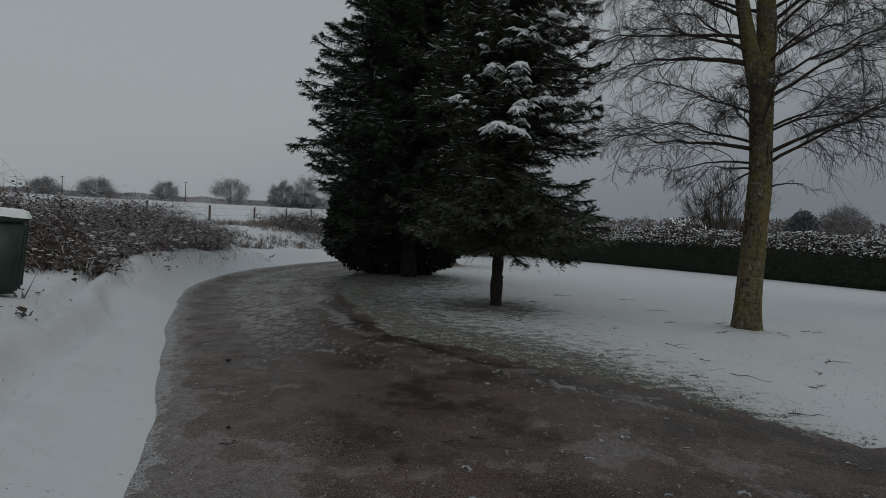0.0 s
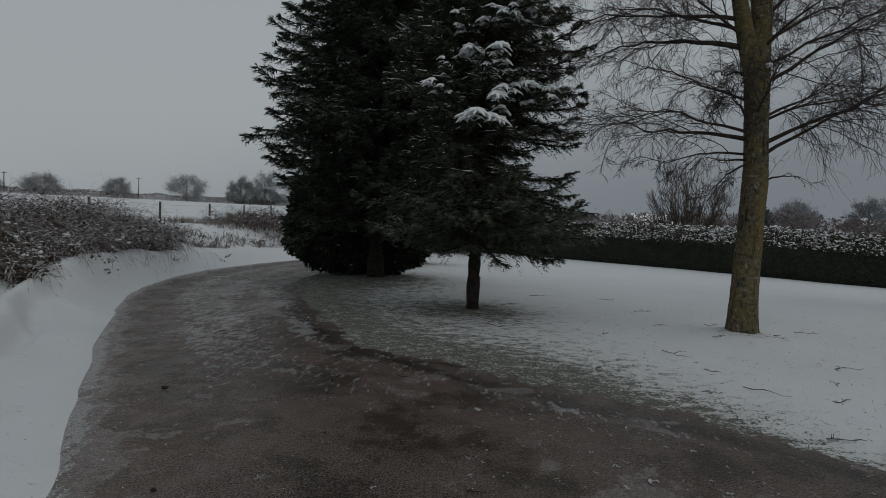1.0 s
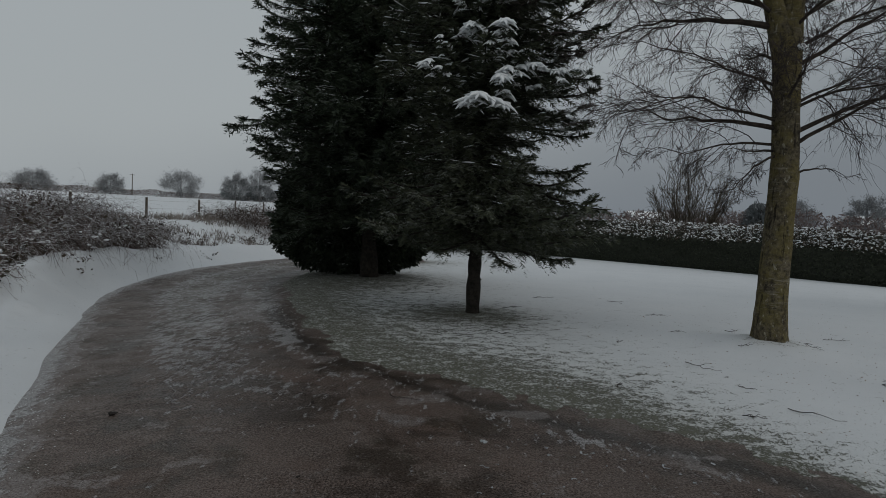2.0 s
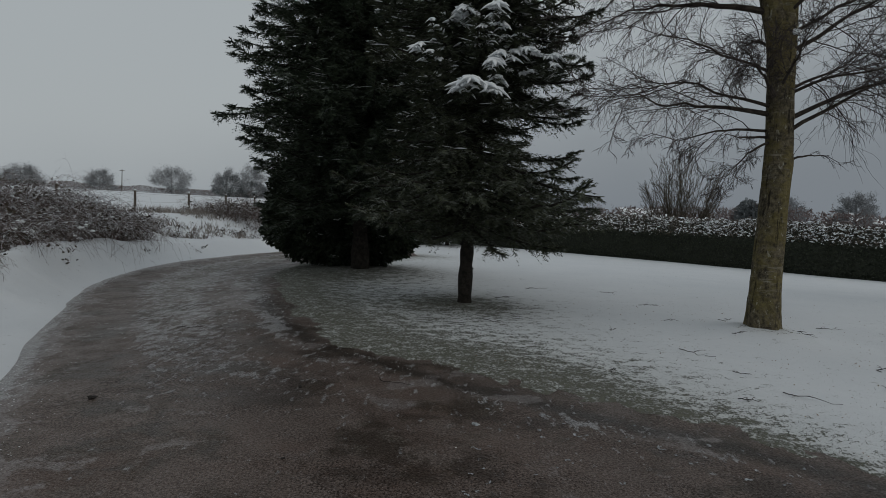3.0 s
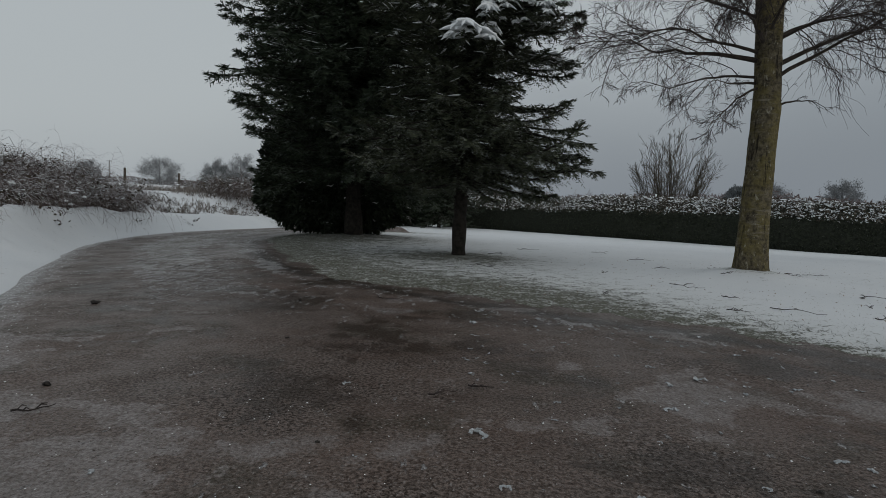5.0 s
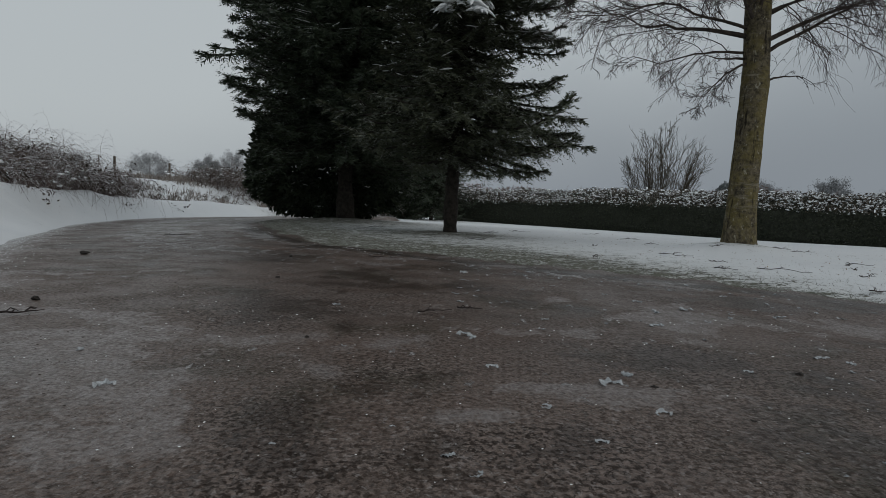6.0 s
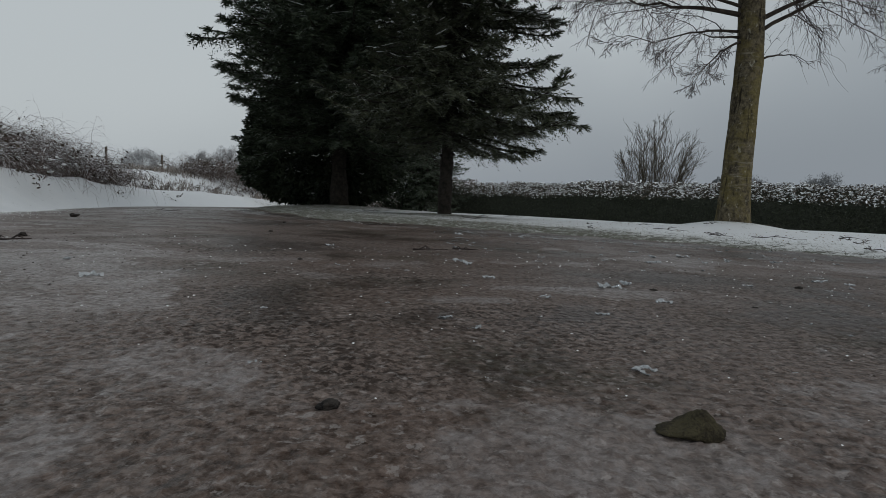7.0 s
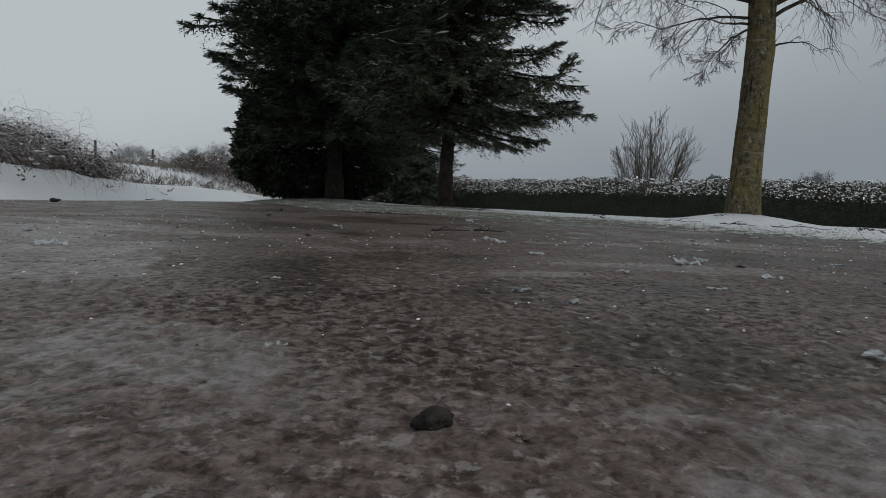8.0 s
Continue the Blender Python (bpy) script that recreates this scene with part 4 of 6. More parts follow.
def birch(at):
    rng = np.random.default_rng(77)
    tree = thing("birch", (at[0], at[1], level(*at) - 0.06), "bare birch with mossy brown bark and drooping twigs", "tree")
    zs = np.array((0, 0.12, 0.35, 0.8, 1.4, 2.0, 2.35, 2.6, 3.0, 3.5, 3.9, 4.2, 4.45, 4.8, 5.4, 6.6, 8.0, 9.5, 11.5))
    ax = np.array((0, 0.0, 0.005, 0.02, 0.05, 0.085, 0.10, 0.105, 0.095, 0.065, 0.04, 0.02, 0.045, 0.06, 0.01, -0.02, -0.04, -0.05, 0.0))
    ay = np.minimum(zs, 3.0) * 0.05
    rr = np.array((0.255, 0.238, 0.222, 0.208, 0.195, 0.194, 0.200, 0.188, 0.186, 0.182, 0.192, 0.205, 0.168, 0.160, 0.152, 0.12, 0.085, 0.055, 0.015))
    zf = np.linspace(0, 11.5, 190)
    sides = 32
    ang = np.arange(sides) * 2 * np.pi / sides
    rad = 0.94 * np.interp(zf, zs, rr)[:, None] * (1 + 0.055 * wave(np.cos(ang)[None] * 2 + 0 * zf[:, None], zf[:, None] * 2.2 + np.sin(ang)[None] * 2, 1.0, 5, 3))
    rad = rad * (1 + 0.035 * wave(np.cos(ang)[None] * 3 + 0 * zf[:, None], zf[:, None] * 3 + np.sin(ang)[None] * 3, 0.35, 6, 2))
    rad = rad * (1 + 0.10 * np.exp(-zf[:, None] / 0.25) * np.cos(5 * ang + 0.6)[None])
    verts = np.stack((np.interp(zf, zs, ax)[:, None] + rad * np.cos(ang), np.interp(zf, zs, ay)[:, None] + rad * np.sin(ang), np.broadcast_to(zf[:, None], rad.shape)), -1)
    i, j = np.arange(len(zf) - 1)[:, None] * sides, np.arange(sides)[None]
    k = (j + 1) % sides
    bag = Bag()
    bag.add(verts, np.stack(np.broadcast_arrays(i + j, i + k, i + sides + k, i + sides + j), -1).reshape(-1, 4))
    part("trunk", bag, BIRCH, tree, "trunk with moss, pale flakes and dark cracks", True)
    bag = Bag()
    fork = np.array(((0.03, 0.14, 3.75), (-0.05, 0.12, 4.1), (-0.13, 0.11, 4.4), (-0.22, 0.10, 4.7), (-0.33, 0.09, 5.15), (-0.43, 0.08, 5.6), (-0.62, 0.05, 6.6), (-0.85, 0.0, 8.0), (-1.1, -0.1, 9.8)))
    bag.tube(fork, (0.12, 0.145, 0.142, 0.128, 0.110, 0.098, 0.078, 0.050, 0.015), 16)
    part("second_stem", bag, BIRCH, tree, "forked second stem", True)
    knot = Bag()
    knot.pad((0.12, -0.03, 4.12), 0.055, rng, 0.8)
    part("snow_patch", knot, SNOW, tree, "scrap of snow caught in the fork", True)
    # height, bearing, length, rise, sag, thickness, how twiggy
    rows = [(4.42, 182, 2.9, 13, 0.34, 0.050, 1.2), (4.85, 177, 2.7, 9, 0.16, 0.036, 1.1), (3.02, 178, 2.6, 9, 0.16, 0.040, 1.1), (3.12, 186, 2.7, 17, 0.22, 0.026, 1.0), (3.20, 215, 1.7, 36, 0.30, 0.030, 1.1),
            (2.70, 181, 0.85, 1, 0.02, 0.022, 0.2), (2.66, 196, 1.1, -14, 0.25, 0.020, 0.8), (2.80, 168, 1.9, 4, 0.20, 0.022, 0.9),
            (2.76, 5, 3.4, 37, 0.20, 0.032, 1.2), (2.95, -5, 3.4, 30, 0.12, 0.038, 1.2), (3.85, 3, 3.1, 39, 0.08, 0.036, 1.0), (4.5, 10, 2.9, 36, 0.08, 0.034, 1.0), (2.36, -5, 0.85, 33, 0.42, 0.019, 0.3),
            (4.9, -10, 2.8, 50, 0.12, 0.032, 1.0), (3.35, 24, 2.6, 26, 0.16, 0.026, 1.0), (4.1, -32, 2.5, 30, 0.22, 0.028, 1.0), (3.3, -28, 2.2, 28, 0.2, 0.024, 1.0),
            (3.6, 172, 2.4, 22, 0.24, 0.024, 0.8), (4.6, 205, 2.5, 18, 0.26, 0.028, 1.0), (4.7, 160, 2.7, 20, 0.26, 0.030, 1.0), (5.2, 186, 2.9, 20, 0.24, 0.034, 1.1), (5.5, 172, 2.8, 26, 0.24, 0.032, 1.0), (5.4, 212, 2.6, 24, 0.24, 0.030, 1.0),
            (5.1, -4, 3.0, 40, 0.15, 0.036, 1.0), (5.3, 20, 3.0, 36, 0.16, 0.034, 1.0), (3.4, 252, 1.6, 25, 0.2, 0.024, 0.9), (4.0, 95, 2.3, 25, 0.2, 0.03, 0.8), (4.4, 290, 2.0, 30, 0.2, 0.026, 0.9), (4.9, 60, 2.6, 28, 0.2, 0.03, 0.9),
            (5.3, 130, 2.6, 28, 0.2, 0.03, 0.9), (5.6, 320, 2.6, 34, 0.2, 0.03, 1.0), (5.9, 5, 2.9, 40, 0.2, 0.03, 1.0), (6.0, 180, 2.6, 34, 0.24, 0.03, 1.0), (6.4, 215, 2.4, 36, 0.2, 0.028, 0.9), (6.6, 40, 2.5, 42, 0.2, 0.028, 0.9),
            (7.0, 150, 2.2, 42, 0.2, 0.026, 0.8), (7.3, 290, 2.1, 44, 0.2, 0.024, 0.8), (7.6, 350, 2.2, 44, 0.2, 0.024, 0.8), (8.2, 100, 1.9, 46, 0.2, 0.02, 0.8), (8.8, 200, 1.6, 48, 0.2, 0.018, 0.8)]
    for z, az, length, rise, sag, r, plenty in rows:
        a, e = radians(az), radians(rise)
        way = np.array((math.cos(a) * math.cos(e), math.sin(a) * math.cos(e), math.sin(e)))
        foot = np.array((np.interp(z, zs, ax), np.interp(z, zs, ay), z))
        if 4.4 < z and 140 < az < 240:
            foot = np.array([np.interp(z, fork[:, 2], fork[:, c]) for c in range(2)] + [z])
        birch_limb(rng, tree, foot + way * np.array((1, 1, 0)) * 0.08, way, length, r, sag, plenty)
    return tree


first_birch = birch(BIRCH_AT)
second_birch = copy_thing(first_birch, pose(12.1, 13.9, level(12.1, 13.9) - 0.06, 0, 0, 37))
tagged(second_birch, "bare birch beside the lawn, its twigs hanging low")


def bare_tree(name, at, tall, wide, seed, label, material, stems=1, counts=(9, 7, 5), group="", base=None, radius=None, thin=0.0022):
    """A leafless tree or bush: one or several stems with a fan of limbs."""
    rng = np.random.default_rng(seed)
    tree = thing(name, (at[0], at[1], level(*at) - 0.1 if base is None else base), label, "tree" if stems == 1 else "shrub", group)
    wood, fine, ends = Bag(), Bag(), []
    for i in range(stems):
        if stems == 1:
            r = radius or tall * 0.028
            pts = shoot(wood, rng, np.zeros(3), unit(np.array((rng.normal(0, 0.03), rng.normal(0, 0.03), 1.0))), tall * 0.92, r, np.zeros(3), 0, 6, 8, 0.12)
            n = 17
            for j in range(n):
                az = j * 2.4 + rng.normal(0, 0.3)
                u = (j + 0.5) / n
                foot = np.array((0, 0, tall * (0.14 + 0.42 * u)))
                tip = np.array((math.cos(az) * wide / 2 * math.sqrt(1 - u * u), math.sin(az) * wide / 2 * math.sqrt(1 - u * u), tall * (0.17 + 0.81 * u))) * rng.uniform(0.92, 1.03)
                span = float(np.linalg.norm(tip - foot))
                limb = shoot(wood, rng, foot, unit(tip - foot), span, r * 0.45 * (1.1 - u), rng.normal(0, 0.06, 3), 0.0, 4, 6, 0.3)
                ramify([fine], rng, limb, r * 0.45 * (1.1 - u), span, 0, 0.02, counts, 0.95, 0.3, thin)
                ends.append(limb[3:])
        else:
            az = rng.uniform(0, 2 * np.pi)
            lean = rng.uniform(0.05, 0.8)
            out = lean * wide / tall
            way = unit(np.array((math.cos(az) * out, math.sin(az) * out, 1.0)))
            foot = np.array((math.cos(az), math.sin(az), 0)) * (0.10 + 0.30 * lean) * wide * 0.8
            size = tall * rng.uniform(0.7, 1.0) * (1 - 0.42 * lean ** 2)
            r = radius or 0.03
            if name == "bare_shrub":
                wood = Bag()
            pts = shoot(wood, rng, foot, way, size, r, rng.normal(0, 0.04, 3), -0.05, 4, 7, 0.15)
            if name == "bare_shrub":
                part("stem", wood, material, tree)
            ramify([fine], rng, pts, r, size * 0.6, 0, 0.0, counts, 0.55, 0.3, thin)
    if ends:
        ends = np.concatenate(ends)
        c = 7500
        p = ends[rng.integers(0, len(ends), c)] + rng.normal(0, wide * 0.06, (c, 3))
        a = unit(p - (0, 0, tall * 0.3) + rng.normal(0, wide * 0.5, (c, 3)))
        fine.leaves(p, a * rng.uniform(0.015, 0.05, (c, 1)) * wide, unit(np.cross(a, rng.normal(0, 1, (c, 3)))) * thin * 1.3)
    if name != "bare_shrub":
        part("trunk" if stems == 1 else "stem_cluster", wood, material, tree, kind="" if stems == 1 else "stuff")
    part("twig_spray", fine, material, tree, kind="stuff")
    return tree


# ---------------------------------------------------------------- hedge
HEDGE_LINE = np.array(((-0.4, 42.0), (4.0, 39.0), (10.5, 33.7), (14.5, 29.6), (18.0, 25.0), (24.0, 17.5), (31.0, 9.0)))


def along(line, s):
    """Place and side direction at a length s of a line of points."""
    seg = np.hypot(*np.diff(line, axis=0).T)
    cum = np.concatenate(((0,), np.cumsum(seg)))
    x, y = np.interp(s, cum, line[:, 0]), np.interp(s, cum, line[:, 1])
    x2, y2 = np.interp(s + 0.1, cum, line[:, 0]), np.interp(s + 0.1, cum, line[:, 1])
    t = unit(np.stack((x2 - x, y2 - y), -1) + 1e-9)
    return x, y, t, cum[-1]


def hedge():
    rng = np.random.default_rng(31)
    total = along(HEDGE_LINE, np.zeros(1))[3]
    row = thing("hedge", (0, 0, 0), "clipped dark hedge with snow on its top", "hedge")
    n = int(total / 0.35)
    s = np.linspace(0, total - 0.2, n)
    x, y, t, _ = along(HEDGE_LINE, s)
    side = np.stack((t[:, 1], -t[:, 0]), 1)
    side = np.where((side * -np.stack((x, y), 1)).sum(1)[:, None] < 0, -side, side)
    top = 1.62 + 0.16 * wave(s, 0 * s, 3.0, 2)
    profile = [(0.0, -0.05), (0.10, 0.35), (0.08, 0.93), (0.0, 1.0), (-0.35, 1.18), (-0.8, 1.36), (-1.25, 1.42), (-1.5, 1.3), (-1.6, -0.05)]
    rows = []
    for k, (out, up) in enumerate(profile):
        z = -0.45 + np.where(up > 0.9, top * up, up) + 0.05 * wave(s, 0 * s + k, 0.8, 3)
        o = out + 0.07 * wave(s, 0 * s + k, 0.9, 8)
        rows.append(np.stack((x + side[:, 0] * o, y + side[:, 1] * o, z), 1))
    grid = np.stack(rows, 1)
    m = len(profile)
    i = (np.arange(n - 1)[:, None] * m + np.arange(m - 1)[None]).ravel()
    core = Bag()
    core.add(grid, np.stack((i, i + 1, i + m + 1, i + m), -1))
    part("inner_growth", core, HEDGE_CORE, row)
    # leaves on the clipped face
    c = 30000
    s = rng.uniform(0, total - 0.2, c)
    x, y, t, _ = along(HEDGE_LINE, s)
    side = np.stack((t[:, 1], -t[:, 0]), 1)
    side = np.where((side * -np.stack((x, y), 1)).sum(1)[:, None] < 0, -side, side)
    top = 1.62 + 0.16 * wave(s, 0 * s, 3.0, 2)
    h = rng.uniform(0, 1, c)
    o = 0.05 + rng.uniform(0, 0.13, c) + 0.07 * wave(s, h * 3, 0.9, 8)
    centre = np.stack((x + side[:, 0] * o, y + side[:, 1] * o, -0.42 + h * top), 1)
    a = unit(rng.normal(0, 1, (c, 3)))
    b = unit(np.cross(a, rng.normal(0, 1, (c, 3))))
    size = rng.uniform(0.03, 0.06, (c, 1))
    face = Bag()
    face.leaves(centre, a * size, b * size * 0.6)
    part("face_leaves", face, HEDGE_LEAF, row)
    # loose shoots and leaves on the sloping top
    c = 34000
    s = rng.uniform(0, total - 0.2, c)
    x, y, t, _ = along(HEDGE_LINE, s)
    side = np.stack((t[:, 1], -t[:, 0]), 1)
    side = np.where((side * -np.stack((x, y), 1)).sum(1)[:, None] < 0, -side, side)
    top = 1.62 + 0.16 * wave(s, 0 * s, 3.0, 2)
    h = rng.uniform(0, 1, c)
    z = -0.45 + top * (0.95 + 0.50 * np.sin(h * 1.5)) + rng.uniform(-0.08, 0.16, c) + 0.14 * wave(s, h * 2, 0.7, 9)
    o = 0.14 - h * 1.35
    centre = np.stack((x + side[:, 0] * o, y + side[:, 1] * o, z), 1)
    a = unit(rng.normal(0, 1, (c, 3)))
    b = unit(np.cross(a, rng.normal(0, 1, (c, 3))))
    size = rng.uniform(0.03, 0.07, (c, 1))
    leaf = Bag()
    leaf.leaves(centre, a * size, b * size * 0.55)
    part("top_leaves", leaf, HEDGE_TOP, row, "brown-green leaves specked with snow")
    snow = Bag()
    pick = rng.choice(c, 4600, replace=False)
    clump = wave(s[pick], h[pick] * 2, 1.4, 15) > -0.45
    for p in centre[pick][clump]:
        r = rng.uniform(0.025, 0.075)
        w = rng.normal(0, 1, 3) * (r, r, r * 0.5)
        q = p + np.stack((-w, rng.normal(0, r * 0.3, 3), w)) + (0, 0, 0.03)
        snow.tube(q, (0.012, r * 0.75, 0.010), 4, 0.7, False)
    part("snow_cover", snow, SNOW, row, "broken cover of snow", kind="stuff")


hedge()
bare_tree("bare_shrub", (13.7, 36.6), 5.8, 3.6, 55, "bare many-stemmed shrub rising behind the hedge", SHRUB, 38, (17, 7), base=0.3, radius=0.030, thin=0.009)


# ---------------------------------------------------------------- brambles, fence and bin on the bank
def brambles(at, rx, ry, tall, seed, canes, label, leaves=1500, turn=0.0, twigs=(5, 2)):
    """A tangle of arching canes with a few brown leaves and settled snow."""
    rng = np.random.default_rng(seed)
    mass = thing("bramble_thicket", (at[0], at[1], level(*at) - 0.05), label, "shrub", turn=turn)
    stem, fine, leaf = Bag(), Bag(), Bag()
    base_z = level(*at)
    spots = []
    ca, sa = math.cos(radians(turn)), math.sin(radians(turn))
    for i in range(canes):
        a, r = rng.uniform(0, 2 * np.pi), rng.uniform(0, 1) ** 0.55
        fx, fy = math.cos(a) * rx * r, math.sin(a) * ry * r
        wz = level(at[0] + fx * ca - fy * sa, at[1] + fx * sa + fy * ca) - base_z if i % 3 == 0 else (wz if i else 0)
        out = rng.uniform(0, 2 * np.pi)
        size = tall * rng.uniform(0.55, 0.88) * (1.05 - 0.35 * r)
        way = unit(np.array((math.cos(out) * 0.6, math.sin(out) * 0.6, 1.25)))
        pts = shoot(stem, rng, np.array((fx, fy, wz - 0.05)), way, size * rng.uniform(0.9, 1.10), rng.uniform(0.007, 0.015), rng.normal(0, 0.10, 3), rng.uniform(0.62, 1.0), 3, 9, 0.30)
        ramify([fine], rng, pts, 0.006, size, 0, 0.9, twigs, 1.0, 0.3, 0.0034)
        spots.append(pts[1:6] if i % 25 else pts[1:3])
    spots = np.concatenate(spots)
    c = spots[rng.integers(0, len(spots), leaves)] + rng.normal(0, 0.07, (leaves, 3)) * (1.4, 1.4, 0.7)
    a = unit(rng.normal(0, 1, (leaves, 3)) * (1, 1, 0.6))
    b = unit(np.cross(a, rng.normal(0, 1, (leaves, 3))))
    size = rng.uniform(0.012, 0.046, (leaves, 1)) * (0.6 + 0.8 * (wave(c[:, 0] * 1.0 + c[:, 2], c[:, 1], 0.6, 83) > 0.05)[:, None])
    leaf.leaves(c, a * size, b * size * 0.6)
    part("cane_tangle", stem, CANE, mass, kind="stuff")
    part("shoot_tangle", fine, CANE, mass, kind="stuff")
    part("withered_foliage", leaf, BRAMBLE_LEAF, mass, "withered brown leaves")
    snow = Bag()
    high = spots[spots[:, 2] > np.quantile(spots[:, 2], 0.5)]
    for p in high[rng.integers(0, len(high), int(canes * 1.1))]:
        r = rng.uniform(0.010, 0.030)
        q = p + np.array(((-r * 2, 0, 0), (-r * 0.7, r * 0.4, r * 0.3), (r * 0.7, 0, r * 0.3), (r * 2, -r * 0.3, 0)))
        snow.tube(q, (0.004, r * 0.55, r * 0.5, 0.004), 5, 0.6, False)
    # small heaps caught in the tangle
    caught = spots[wave(spots[:, 0] + at[0], spots[:, 1] + at[1], 1.1, 85) > 0.12]
    for p in caught[rng.integers(0, len(caught), canes // 9)] if len(caught) else ():
        snow.pad(p, rng.uniform(0.03, 0.075), rng, 0.45)
    part("snow_dusting", snow, SNOW, mass, "settled snow", kind="stuff")
    return mass


B = "tangled reddish-brown brambles dusted with snow on the bank"
for k, (bx, by, ex, ey, bt) in enumerate([(-9.1, 8.4, 0.9, 1.0, 0.8), (-8.4, 9.4, 1.3, 1.2, 1.3), (-9.7, 11.9, 1.3, 1.5, 1.9), (-10.5, 14.6, 1.2, 1.6, 2.9), (-10.6, 17.0, 1.0, 1.3, 3.5), (-10.3, 18.6, 0.7, 0.9, 2.3),
                                         (-7.8, 9.6, 0.5, 1.0, 0.7), (-8.8, 11.2, 0.6, 1.1, 0.9), (-12.4, 16.5, 1.3, 1.6, 3.3), (-11.9, 13.0, 1.4, 1.6, 3.1), (-10.5, 9.6, 1.4, 1.6, 1.7), (-9.7, 7.2, 1.2, 1.3, 1.0),
                                         (-12.8, 19.0, 1.1, 1.3, 3.5), (-12.0, 21.5, 1.0, 1.2, 1.6)]):
    brambles((bx, by), ex, ey, bt * 1.34, 200 + k, int(300 * ex * ey / 2.0), B, int(1700 * ex * ey), twigs=(3, 2))
brambles((-10.3, 28.6), 2.9, 1.5, 3.6, 230, 420, "low russet brambles with snow beside the field fence", 6500, twigs=(4, 2))
brambles((-6.2, 30.2), 3.0, 1.4, 3.8, 231, 420, "low russet brambles with snow beside the field fence", 6500, twigs=(4, 2))
brambles((-10.9, 22.6), 1.5, 0.7, 1.1, 232, 70, "small frosted bramble on the snowy slope", 250, twigs=(4, 2))
brambles((-9.6, 25.6), 1.2, 0.7, 1.1, 233, 60, "small frosted bramble on the snowy slope", 250, twigs=(4, 2))

for k, (wx, wy, wt, wn) in enumerate([(-5.1, 5.45, 0.34, 16), (-5.9, 6.6, 0.36, 9), (-7.6, 9.05, 0.42, 9), (-7.85, 10.5, 0.34, 8), (-8.65, 13.6, 0.40, 5), (-8.3, 13.0, 0.30, 4), (-9.2, 17.8, 0.42, 7), (-8.85, 20.3, 0.40, 8), (-7.0, 7.9, 0.32, 6)]):
    brambles((wx, wy), 0.28, 0.25, wt, 250 + k, wn, "few dry bramble sprigs poking out of the snow", 26, twigs=(3, 1))


def fence_post():
    bm = bmesh.new()
    bmesh.ops.create_cone(bm, cap_ends=True, segments=10, radius1=0.058, radius2=0.050, depth=1.45, matrix=Matrix.Translation((0, 0, 0.525)))
    bmesh.ops.bevel(bm, geom=[e for e in bm.edges if min(v.co.z for v in e.verts) > 1.2], offset=0.012, segments=1, affect="EDGES")
    for v in bm.verts:
        v.co.x += 0.006 * noise.noise(v.co * 4)
    return bm


POSTS = [(-15.1, 17.5), (-14.8, 21.8), (-14.35, 26.0), (-14.2, 30.6), (-14.1, 35.0), (-14.0, 39.4)]
post_mesh = None
tops = []
for k, (x, y) in enumerate(POSTS):
    post = thing("fence_post", (x, y, level(x, y) - 0.30), "weathered round timber fence post in the snow", "fence post", "posts of the field fence", turn=40.0 * k)
    if post_mesh is None:
        pole = part("pole", fence_post(), POST, post)
        post_mesh = pole.data
    else:
        pole = new("pole", post_mesh)
        pole.parent = post
    cap = Bag()
    cap.tube(((-0.045, 0, 1.245), (-0.015, 0, 1.262), (0.02, 0, 1.262), (0.045, 0, 1.245)), (0.012, 0.042, 0.040, 0.010), 8, 0.5)
    part("snow_cap", cap, SNOW, post, "small cap of snow", True)
    tops.append((x, y, level(x, y) - 0.27))
for h in (1.08, 0.72, 0.36):
    wire = Bag()
    pts = []
    for (x0, y0, z0), (x1, y1, z1) in zip(tops, tops[1:]):
        for s in (0.0, 0.25, 0.5, 0.75):
            pts.append((x0 + (x1 - x0) * s + 0.06, y0 + (y1 - y0) * s, z0 + (z1 - z0) * s + h - 0.06 * s * (1 - s)))
    wire.tube(np.array(pts), 0.0035, 4)
    tagged(part("fence_wire", wire, WIRE), "thin wire strung along the field fence posts", "fence wire", "wires of the field fence")


